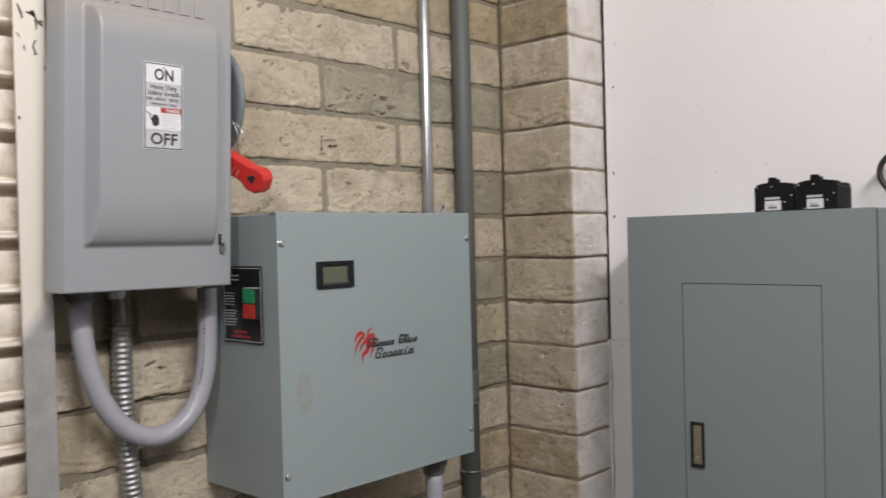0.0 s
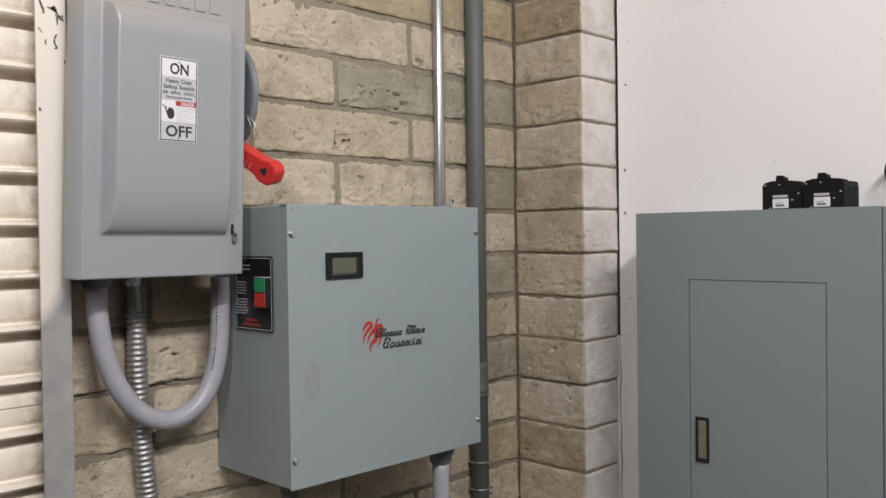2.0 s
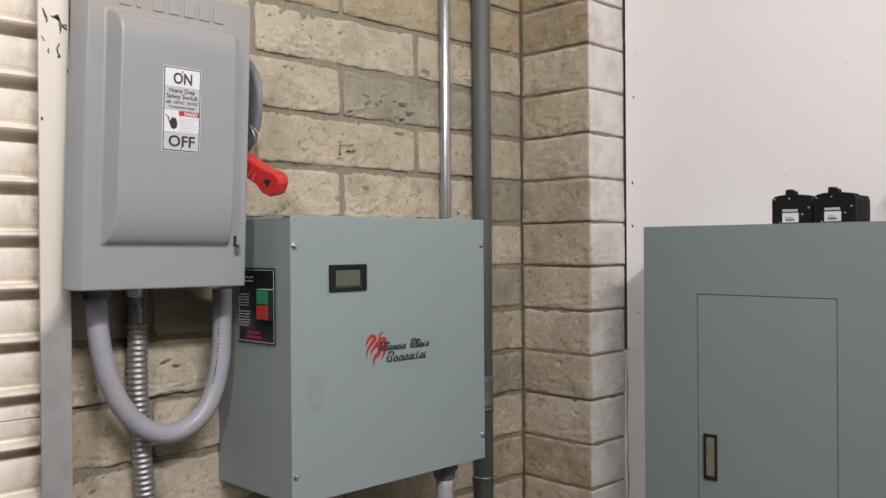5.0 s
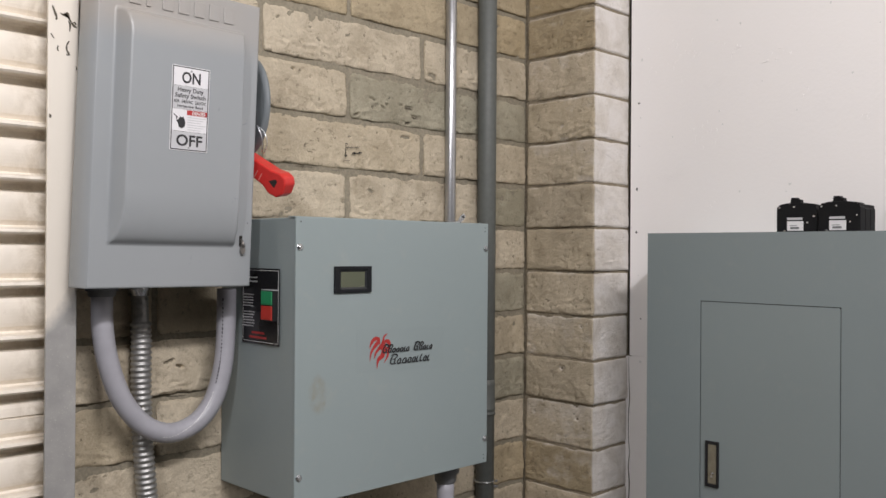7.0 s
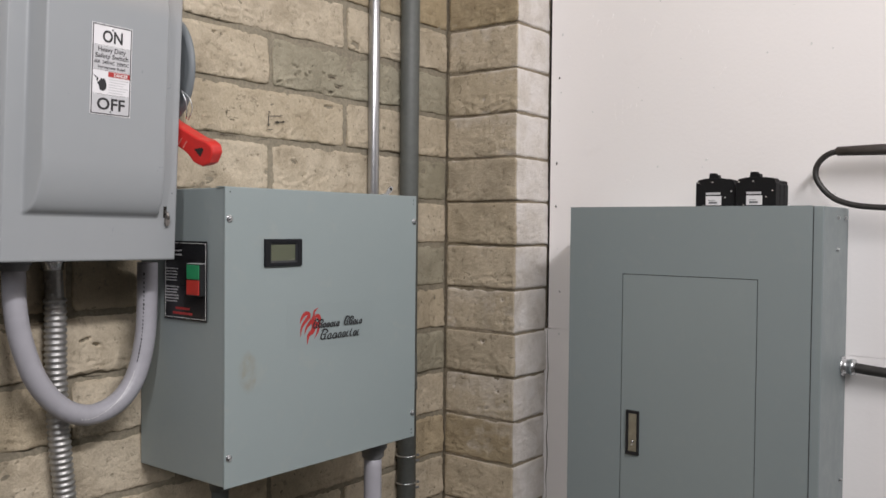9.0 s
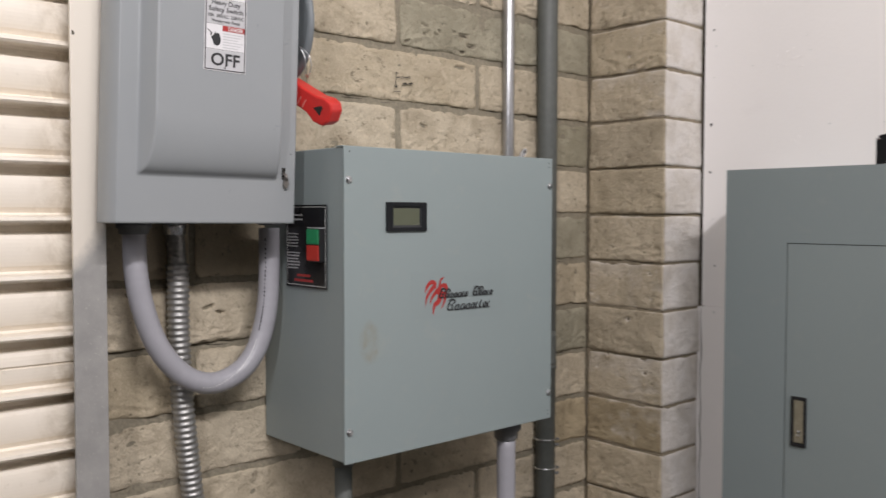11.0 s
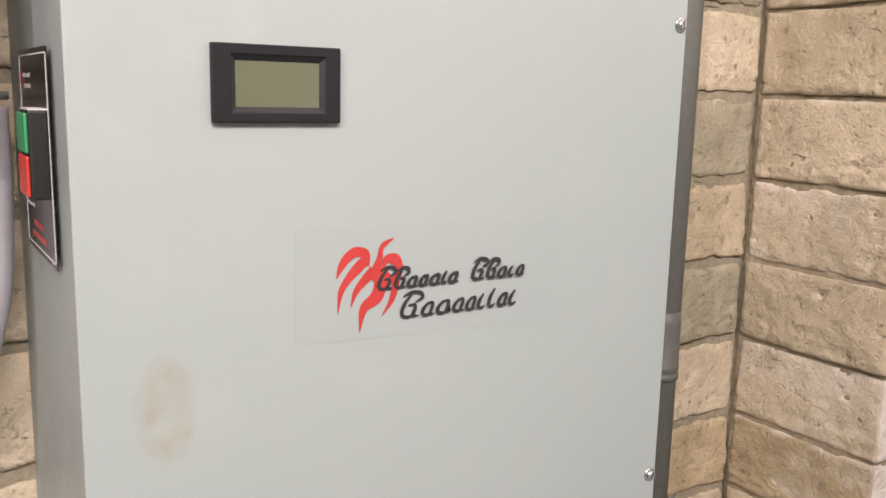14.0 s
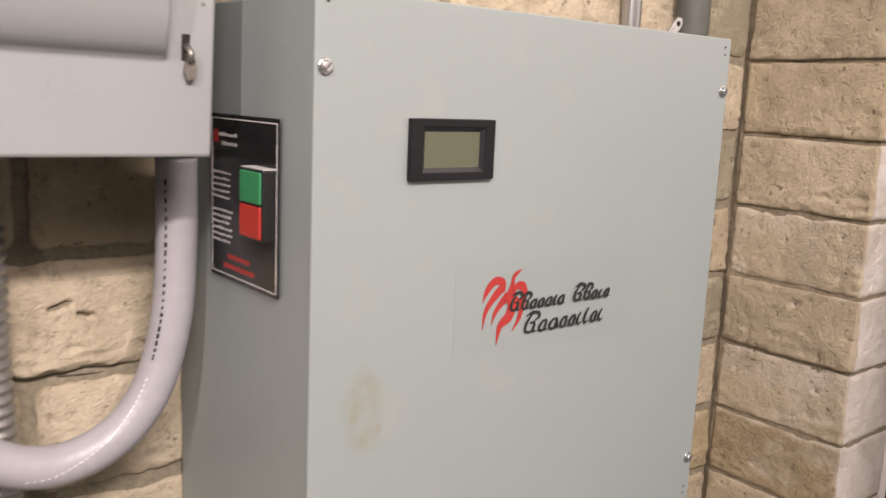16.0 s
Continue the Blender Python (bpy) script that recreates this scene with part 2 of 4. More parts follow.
BOX_PAINT = enamel("box_enamel", (0.277, 0.328, 0.328), (0.0, 2.412, 1.312))
# same enamel as the front, darkened: the sides' shade is in the colour
BOX_SHADED = enamel("box_enamel_shaded", (0.268, 0.311, 0.311))
SWITCH_PAINT = enamel("switch_enamel", (0.300, 0.318, 0.327), None, 0.33, 0.08, (1.825, 1.868))
PANEL_PAINT = enamel("panel_enamel", (0.226, 0.266, 0.270), None, 0.45, 0.12)
# darker grey holds the shade on the side-facing handle plate
PLATE_SHADED = enamel("handle_plate_shaded", (0.17, 0.19, 0.20), None, 0.45, 0.08)
DOOR_PAINT = enamel("panel_door_enamel", (0.235, 0.275, 0.276), None, 0.42, 0.12)
WHITE_WALL = drywall()
RAIL = rail_paint()
SLAT_PAINT = slat_paint()
BLACK = plain("black_plastic", (0.016, 0.016, 0.017), 0.45, 0, 0.2, 300, 10, 0.0006, 0.3)
BEZEL = plain("meter_bezel", (0.009, 0.010, 0.012), 0.5, 0, 0.1, 60, 6, 0.0, 0.25)
BEZEL_EDGE = plain("bezel_edge", (0.016, 0.018, 0.021), 0.30, 0, 0.1, 60, 6, 0.0, 0.6)
BREAKER = plain("breaker_case", (0.008, 0.008, 0.009), 0.55, 0, 0.2, 300, 10, 0.0004, 0.2)
LCD = plain("liquid_crystal", (0.096, 0.106, 0.067), 0.25, 0, 0.03)
INK = plain("black_print", (0.018, 0.018, 0.02), 0.5, 0, 0.1)
WHITE_INK = plain("white_print", (0.72, 0.72, 0.70), 0.5, 0, 0.05)
RED_INK = plain("red_print", (0.40, 0.03, 0.028), 0.5, 0, 0.1)
STICKER = plain("sticker_white", (0.74, 0.73, 0.74), 0.4, 0, 0.03)
STICKER_GREY = plain("sticker_silver", (0.52, 0.52, 0.53), 0.38, 0.0, 0.04)
STICKER_BLACK = plain("sticker_black", (0.012, 0.012, 0.014), 0.28, 0, 0.2)
FILM = enamel("clear_decal_film", (0.272, 0.322, 0.322), None, 0.34, 0.05)
RED = plain("red_handle_plastic", (0.62, 0.03, 0.025), 0.38, 0, 0.08, 90, 12, 0.0004)
# pale pink paints the highlights on the handle's grip ribs
RIB_GLINT = plain("rib_highlight", (0.70, 0.30, 0.26), 0.45, 0, 0.1)
GREEN_KEY = plain("green_key", (0.02, 0.24, 0.10), 0.4, 0, 0.1)
RED_KEY = plain("red_key", (0.48, 0.04, 0.03), 0.4, 0, 0.1)
ZINC = plain("zinc_steel", (0.62, 0.63, 0.64), 0.27, 0.95, 0.12, 120, 20, 0.0004)
EMT_STEEL = plain("galvanised_tube", (0.46, 0.465, 0.475), 0.31, 0.85, 0.08, 150, 15)
FLEX_STEEL = plain("flexible_steel", (0.37, 0.365, 0.352), 0.42, 0.72, 0.15, 200, 20)
PVC = plain("grey_pvc", (0.105, 0.112, 0.103), 0.55, 0, 0.10, 90, 8, 0.0005)
LIQUID = plain("liquidtight_sleeve", (0.37, 0.365, 0.395), 0.42, 0, 0.06, 40, 6)
FITTING = plain("grey_fitting", (0.16, 0.165, 0.17), 0.45, 0, 0.12, 120, 12)
RUBBER = plain("black_cable_jacket", (0.025, 0.023, 0.021), 0.5, 0, 0.2, 150, 10, 0.0005)
SLEEVE = plain("heat_shrink", (0.045, 0.037, 0.032), 0.5, 0, 0.2)
CATCH = plain("dull_steel", (0.27, 0.25, 0.23), 0.42, 0.75, 0.3, 200, 30, 0.0006)
NICKEL = plain("brushed_latch", (0.36, 0.335, 0.26), 0.34, 0.7, 0.2, 90, 10)
CHIP = plain("chipped_hollow", (0.10, 0.085, 0.06), 0.95, 0, 0.3, 200, 20)
DARK = plain("dark_gap", (0.02, 0.018, 0.016), 0.9)
CONCRETE = plain("concrete_floor", (0.10, 0.097, 0.091), 0.75, 0, 0.2, 50, 2, 0.002)
ROOM = plain("room_paint", (0.18, 0.175, 0.17), 0.75, 0, 0.05, 40, 2)
CEILING = plain("ceiling_paint", (0.34, 0.332, 0.324), 0.8, 0, 0.05, 40, 2)


# ---- mesh helpers ----
def box(bm, x0, y0, z0, x1, y1, z1, bevel=0.0, seg=2):
    r = bmesh.ops.create_cube(bm, size=1.0, matrix=Matrix.LocRotScale(((x0 + x1) / 2, (y0 + y1) / 2, (z0 + z1) / 2), None, (x1 - x0, y1 - y0, z1 - z0)))
    if bevel:
        edges = list({e for v in r["verts"] for e in v.link_edges})
        bmesh.ops.bevel(bm, geom=edges, offset=bevel, segments=seg, profile=0.5, affect="EDGES")


def made(x0, y0, z0, x1, y1, z1, bevel=0.0, seg=2):
    bm = bmesh.new()
    box(bm, x0, y0, z0, x1, y1, z1, bevel, seg)
    return bm


def sweep(bm, points, radius, sides=24, caps=True):
    """A tube along points; radius is one number or one for each point."""
    pts = [Vector(p) for p in points]
    radii = radius if isinstance(radius, (list, tuple)) else [radius] * len(pts)
    rings, side = [], None
    for i, p in enumerate(pts):
        way = (pts[min(i + 1, len(pts) - 1)] - pts[max(i - 1, 0)]).normalized()
        if side is None:
            side = way.orthogonal().normalized()
        side = (side - way * side.dot(way)).normalized()
        up = way.cross(side)
        rings.append([bm.verts.new(p + radii[i] * (math.cos(a) * side + math.sin(a) * up)) for a in (2 * math.pi * k / sides for k in range(sides))])
    for a, b in zip(rings, rings[1:]):
        for k in range(sides):
            f = bm.faces.new((a[k], a[(k + 1) % sides], b[(k + 1) % sides], b[k]))
            f.smooth = True
    if caps:
        bm.faces.new(reversed(rings[0]))
        bm.faces.new(rings[-1])


def tube(points, radius, sides=24):
    bm = bmesh.new()
    sweep(bm, points, radius, sides)
    return bm


def smooth_path(points, steps=10):
    """A Catmull-Rom curve through the points."""
    p = [Vector(q) for q in points]
    p = [2 * p[0] - p[1]] + p + [2 * p[-1] - p[-2]]
    out = []
    for i in range(1, len(p) - 2):
        for k in range(steps):
            t = k / steps
            out.append(0.5 * (2 * p[i] + (p[i + 1] - p[i - 1]) * t + (2 * p[i - 1] - 5 * p[i] + 4 * p[i + 1] - p[i + 2]) * t * t + (3 * p[i] - p[i - 1] - 3 * p[i + 1] + p[i + 2]) * t ** 3))
    return out + [p[-2]]


def slab(outline, depth, m):
    """A flat shape of that depth, from a list of (right, up) corners, laid by the matrix m."""
    bm = bmesh.new()
    low = [bm.verts.new(m @ Vector((u, v, 0))) for u, v in outline]
    top = [bm.verts.new(m @ Vector((u, v, depth))) for u, v in outline]
    bm.faces.new(top)
    bm.faces.new(low[::-1])
    for i in range(len(low)):
        j = (i + 1) % len(low)
        bm.faces.new((low[i], low[j], top[j], top[i]))
    bmesh.ops.recalc_face_normals(bm, faces=bm.faces[:])
    return bm


def on_brick(x, y=0.0, z=0.0):
    """Right is +y, up is z, out is +x."""
    return Matrix(((0, 0, 1, x), (1, 0, 0, y), (0, 1, 0, z), (0, 0, 0, 1)))


def on_white(y, x=0.0, z=0.0):
    """Right is +x, up is z, out is -y."""
    return Matrix(((1, 0, 0, x), (0, 0, -1, y), (0, 1, 0, z), (0, 0, 0, 1)))


ORIGIN = {}


def thing(name, place, label, category, group="", kind=""):
    ob = new(name)
    ob.empty_display_size = 0.05
    ob.location = place
    ORIGIN[ob.name] = Matrix.Translation(place)
    return tagged(ob, label, category, group, kind)


def part(name, bm, mat, parent=None, label="", auto=True):
    """Links a bmesh, built in the world's metres, as one mesh under a thing or a part."""
    me = bpy.data.meshes.new(name)
    bm.normal_update()
    bm.to_mesh(me)
    bm.free()
    me.materials.append(mat)
    ob = new(name, me)
    if parent is not None:
        ob.parent = parent
        ob.matrix_parent_inverse = ORIGIN.get(parent.name, Matrix()).inverted()
    if label:
        ob["label"] = label
    return ob


def lettering(text, size, m, depth=0.0004, shear=0.0, fit=None, weight=0.018):
    """Words in the built-in font as a mesh, laid by the matrix m with their lower left corner at its origin; fit: their width."""
    cu = bpy.data.curves.new("lettering", "FONT")
    cu.body, cu.size, cu.extrude, cu.shear, cu.resolution_u = text, size, depth, shear, 3
    cu.offset = weight * size
    ob = new("lettering", cu)
    me = bpy.data.meshes.new_from_object(ob.evaluated_get(bpy.context.evaluated_depsgraph_get()))
    bpy.data.objects.remove(ob)
    bpy.data.curves.remove(cu)
    bm = bmesh.new()
    bm.from_mesh(me)
    bpy.data.meshes.remove(me)
    if fit and bm.verts:
        lo, hi = min(v.co.x for v in bm.verts), max(v.co.x for v in bm.verts)
        for v in bm.verts:
            v.co.x = (v.co.x - lo) * fit / (hi - lo)
    bmesh.ops.transform(bm, matrix=m, verts=bm.verts[:])
    return bm


def bars(rows, m, depth=0.0004):
    """Unreadable print: one flat bar for each (right, up, width, height)."""
    bm = bmesh.new()
    for u, v, w, h in rows:
        q = slab([(u, v), (u + w, v), (u + w, v + h), (u, v + h)], depth, m)
        me = bpy.data.meshes.new("bar")
        q.to_mesh(me)
        q.free()
        bm.from_mesh(me)
        bpy.data.meshes.remove(me)
    return bm


def merge(*list_of_bm):
    out = bmesh.new()
    for q in list_of_bm:
        me = bpy.data.meshes.new("piece")
        q.to_mesh(me)
        q.free()
        out.from_mesh(me)
        bpy.data.meshes.remove(me)
    return out


# ---- setting ----
BX, PX, PY, WY = -0.484, -0.286, 3.178, 3.315      # block face, pier face, pier side, white wall
H = 3.4


def structure(name, bm, mat, label, category):
    return tagged(part(name, bm, mat), label, category, "", "structure")


# floor, ceiling, east and south walls are unseen, added to bounce light
structure("floor", made(-0.75, -3.0, -0.1, 5.2, 3.6, 0.0), CONCRETE, "unseen grey concrete floor, added for bounced light", "floor")
structure("ceiling", made(-0.75, -3.0, H, 5.2, 3.6, H + 0.1), CEILING, "unseen off-white ceiling, added for bounced light", "ceiling")
structure("unseen_wall_east", made(5.0, -3.0, 0, 5.2, 3.6, H), ROOM, "unseen painted wall, added for bounced light", "wall")
structure("unseen_wall_south", made(-0.75, -3.2, 0, 5.2, -3.0, H), ROOM, "unseen painted wall, added for bounced light", "wall")
structure("wall_lintel", merge(made(-0.75, -1.3, 3.05, BX, 2.062, H), made(-0.75, -3.0, 0, BX, -1.3, H)), ROOM, "plain wall round the roll-up door opening", "wall")
north = structure("wall_north", merge(made(-0.272, WY, 0, 5.0, WY + 0.2, 1.292), made(-0.2788, WY, 1.2925, 5.0, WY + 0.2, H)), WHITE_WALL,
                  "white painted board wall with scuffs and filler spots", "wall")
structure("trim_gap", made(-0.2855, WY + 0.004, 1.295, -0.2792, WY + 0.1, H), DARK, "dark open joint between board and block pier", "gap")
structure("trim_edge", made(PX - 0.01, WY + 0.001, 0.0, -0.2725, WY + 0.1, 1.29), WHITE_WALL, "rough white filler beside the block pier", "trim")
west = structure("wall_west", made(-0.75, 2.062, 0, BX - 0.0092, 3.42, H), MORTAR, "cream slump block wall with recessed grey-brown mortar", "wall")
pier = structure("wall_pier", made(BX - 0.02, PY + 0.0094, 0, PX - 0.0038, 3.5, H), MORTAR_DARK, "projecting block pier, whitewashed beside the board wall", "wall")

# filler patches, chips and screw heads on the white wall
rnd = random.Random(5)
for i in range(26):
    x, z = rnd.uniform(-0.26, 0.42), rnd.uniform(1.6, 2.05)
    if i < 8:
        x, z = -0.262 + rnd.uniform(0, 0.016), 1.28 + i * 0.1
    r = rnd.uniform(0.0012, 0.0032)
    pts = [(r * rnd.uniform(0.5, 1.4) * math.cos(a), r * rnd.uniform(0.5, 1.4) * math.sin(a)) for a in (k * math.pi / 4 for k in range(8))]
    part("chip", slab(pts, 0.0006, on_white(WY - 0.0002, x, z)), DARK if i in (1, 3, 4, 6) else WHITE_INK, north)

for cx, cz, sx, sz, count in ((-0.15, 1.965, 0.06, 0.05, 26), (-0.095, 1.80, 0.03, 0.05, 16), (-0.082, 1.632, 0.014, 0.014, 7), (0.07, 1.93, 0.03, 0.03, 7), (-0.03, 1.97, 0.03, 0.012, 8), (0.13, 1.86, 0.01, 0.012, 4), (0.25, 1.80, 0.012, 0.012, 4)):
    for i in range(count):
        x, z = rnd.gauss(cx, sx * 0.6), rnd.gauss(cz, sz * 0.6)
        w, h = rnd.uniform(0.0025, 0.007), rnd.uniform(0.0015, 0.0038)
        pts = [(w * rnd.uniform(0.5, 1.0) * math.cos(a), h * rnd.uniform(0.5, 1.2) * math.sin(a)) for a in (k * math.pi / 4 for k in range(8))]
        part("paint_flake", slab(pts, rnd.uniform(0.0005, 0.0010), on_white(WY - 0.0001, x, z)), WHITE_WALL, north)

# crack running down the filler beside the pier, and lifted paint low on the board
rnd = random.Random(31)
CRACK = [(-0.2785 + rnd.uniform(-0.0022, 0.0022), 1.288 - 0.032 * i) for i in range(16)]
for cx, cz in ((-0.145, 1.155), (-0.165, 1.140), (-0.185, 1.148)):
    for i in range(5):
        w, h = rnd.uniform(0.003, 0.007), rnd.uniform(0.002, 0.004)
        pts = [(w * rnd.uniform(0.5, 1.0) * math.cos(a), h * rnd.uniform(0.5, 1.2) * math.sin(a)) for a in (k * math.pi / 4 for k in range(8))]
        part("paint_flake", slab(pts, rnd.uniform(0.0008, 0.0016), on_white(WY - 0.0001, rnd.gauss(cx, 0.006), rnd.gauss(cz, 0.005))), WHITE_WALL, north)

# ---- roll-up door ----
shutter = thing("roll_up_door", (-0.45, 0.4, 0.0), "cream painted steel roll-up door of interlocking slats, closed", "door")
tagged(shutter, kind="structure")
PITCH, RIB = 0.0757, 1.634


def slat(zr, grooved):
    """One slat hung below the rib at height zr."""
    prof = [(0.012, 0.004), (0.019, 0.002), (0.020, -0.002), (0.017, -0.005), (-0.007, -0.0055), (-0.010, -0.009), (-0.010, -0.016), (-0.006, -0.0195)]
    for k in range(9):
        a = k / 8
        prof.append((0.0035 + 0.0035 * math.sin(math.pi * a) ** 0.7, -0.021 - a * 0.040))
    if grooved:
        prof[12:13] = [(0.007, -0.038), (0.004, -0.039), (0.004, -0.041), (0.007, -0.042)]
    prof += [(0.0005, -0.0645), (-0.002, -0.068), (0.0, -0.071), (0.009, -0.0716)]
    bm = bmesh.new()
    rows = [[bm.verts.new((-0.452 + dx, y, zr + dz)) for dx, dz in prof] for y in (-1.3, 2.060)]
    back = [[bm.verts.new((-0.466, y, zr + dz)) for dz in (0.004, -0.0716)] for y in (-1.3, 2.060)]
    for k in range(len(prof) - 1):
        bm.faces.new((rows[0][k], rows[0][k + 1], rows[1][k + 1], rows[1][k]))
    bm.faces.new((rows[0][0], rows[1][0], back[1][0], back[0][0]))
    bm.faces.new((rows[0][-1], back[0][1], back[1][1], rows[1][-1]))
    bm.faces.new((back[0][0], back[1][0], back[1][1], back[0][1]))
    bmesh.ops.recalc_face_normals(bm, faces=bm.faces[:])
    return bm


for k in range(-20, 19):
    part("slat", slat(RIB + k * PITCH, k == -4), SLAT_PAINT, shutter)
rail = part("guide_rail", merge(made(-0.419, 2.0385, 0.0, -0.413, 2.082, 3.05, 0.0015), made(-0.484, 2.074, 0.0, -0.4135, 2.0815, 3.05, 0.0012), made(-0.484, 2.0335, 0.0, -0.4755, 2.074, 3.05)), RAIL, shutter,
            "steel guide rail, cream paint above and bare galvanised below")
# ---- converter box ----
X0, X1, Y0, Y1, Z0, Z1 = BX + 0.002, -0.2605, 2.3585, 2.8015, 1.131, 1.586
conv = thing("converter_box", (BX, 2.584, Z0), "large grey enamelled steel phase converter box on the block wall", "electrical box")
part("body", merge(made(X0, Y0 + 0.0015, Z0 + 0.0015, X1 - 0.0044, Y1 - 0.0015, Z1 - 0.0015, 0.002)), BOX_SHADED, conv)
cover = part("cover", made(X1 - 0.003, Y0, Z0, X1, Y1, Z1, 0.0011), BOX_PAINT, conv, "grey sheet steel front cover with an oily smudge")
part("cover_flange", merge(made(X1 - 0.020, Y0 - 0.0005, Z1 - 0.0014, X1 - 0.0032, Y1 + 0.0005, Z1 + 0.0002)), BOX_PAINT, conv)
# dark sheet behind the cover's edge, added as the seam's shade
part("seam_shade", made(X1 - 0.0046, Y0 + 0.0030, Z0 + 0.0030, X1 - 0.0028, Y1 - 0.0030, Z1 - 0.0030), DARK, conv)


def screw(m, parent, r=0.0042):
    """Slotted hexagon-washer screw head."""
    bm = bmesh.new()
    sweep(bm, [m @ Vector((0, 0, d)) for d in (0, 0.0012, 0.0013)], [r * 1.35, r * 1.3, r], 16)
    sweep(bm, [m @ Vector((0, 0, d)) for d in (0.0013, 0.0035, 0.0043)], [r, r * 0.97, r * 0.75], 6)
    head = part("screw", bm, ZINC, parent, "zinc-plated screw")
    part("slot", bars([(-r * 0.7, -0.0004, r * 1.4, 0.0008)], m @ Matrix.Translation((0, 0, 0.0043)), 0.0002), DARK, head)


for y, z in ((2.3660, 1.538), (2.7940, 1.538), (2.7945, 1.1765), (2.3665, 1.177)):
    screw(on_brick(X1, y, z) @ Matrix.Rotation(y * 9 + z, 4, "Z"), conv)
for y, z in ((2.7925, 1.578), (2.7925, 1.571), (2.7925, 1.146), (2.7925, 1.139), (2.3675, 1.578)):
    part("pin_hole", slab([(0.0011 * math.cos(a), 0.0011 * math.sin(a)) for a in (k * math.pi / 4 for k in range(8))], 0.0003, on_brick(X1, y, z)), DARK, conv)

# panel meter
LY0, LY1, LZ0, LZ1 = 2.4322, 2.5090, 1.4640, 1.5072
SY0, SY1, SZ0, SZ1 = 2.4460, 2.4965, 1.4728, 1.4982


def framed(us, vs, depth, m, bevel=0.0):
    """A rectangular frame in one piece: us and vs are the outer, inner, inner and outer bounds."""
    bm = bmesh.new()
    g4 = [[bm.verts.new((u, v, 0)) for v in vs] for u in us]
    for i in range(3):
        for k in range(3):
            if (i, k) != (1, 1):
                bm.faces.new((g4[i][k], g4[i + 1][k], g4[i + 1][k + 1], g4[i][k + 1]))
    r = bmesh.ops.extrude_face_region(bm, geom=bm.faces[:])
    for v in [q for q in r["geom"] if isinstance(q, bmesh.types.BMVert)]:
        v.co.z += depth
    bmesh.ops.recalc_face_normals(bm, faces=bm.faces[:])
    if bevel:
        sharp = [e for e in bm.edges if len(e.link_faces) == 2 and e.calc_face_angle() > 0.5]
        bmesh.ops.bevel(bm, geom=sharp, offset=bevel, segments=2, profile=0.5, affect="EDGES")
    bmesh.ops.transform(bm, matrix=m, verts=bm.verts[:])
    return bm


IN = 0.0030
bm = framed((LY0, SY0 - IN, SY1 + IN, LY1), (LZ0, SZ0 - IN, SZ1 + IN, LZ1), 0.0045, on_brick(X1), 0.0008)
meter = part("panel_meter", bm, BEZEL, conv, "black bezelled digital meter with a blank grey-green display")
part("display", made(X1, SY0 - 0.0005, SZ0 - 0.0005, X1 + 0.0012, SY1 + 0.0005, SZ1 + 0.0005), LCD, meter)
bm = bmesh.new()
loops = [[bm.verts.new(on_brick(X1) @ Vector((u, v, d))) for u, v in ((SY0 - e, SZ0 - e), (SY1 + e, SZ0 - e), (SY1 + e, SZ1 + e), (SY0 - e, SZ1 + e))] for e, d in ((IN + 0.0004, 0.0), (IN + 0.0004, 0.0040), (0.0, 0.0014), (0.0, 0.0))]
for la, lb in zip(loops, loops[1:] + loops[:1]):
    for k in range(4):
        bm.faces.new((la[k], la[(k + 1) % 4], lb[(k + 1) % 4], lb[k]))
bmesh.ops.recalc_face_normals(bm, faces=bm.faces[:])
part("inner_frame", bm, BEZEL_EDGE, meter)

# printed emblem on a clear film
decal = part("decal_film", slab([(2.484, 1.330), (2.686, 1.322), (2.686, 1.398), (2.484, 1.402)], 0.00012, on_brick(X1 + 0.0001, -0.003)), FILM, conv, "clear rectangular decal film")
EM = on_brick(X1 + 0.0004)


def plume(points, widths):
    """A tapering curved stroke as an outline."""
    p = [Vector(q) for q in smooth_path([(u, v, 0) for u, v in points], 6)]
    left, right = [], []
    for i, q in enumerate(p):
        d = (p[min(i + 1, len(p) - 1)] - p[max(i - 1, 0)]).normalized()
        s = i / (len(p) - 1) * (len(widths) - 1)
        k = min(int(s), len(widths) - 2)
        w = (widths[k] * (1 - s + k) + widths[k + 1] * (s - k)) / 2
        left.append((q.x - d.y * w, q.y + d.x * w))
        right.append((q.x + d.y * w, q.y - d.x * w))
    return left + right[::-1]


LAYER = [0.0]


def emblem(points, widths, depth=0.0002):
    LAYER[0] += 0.00006
    return slab(plume(points, widths), depth, EM @ Matrix.Translation((0, 0, LAYER[0])))


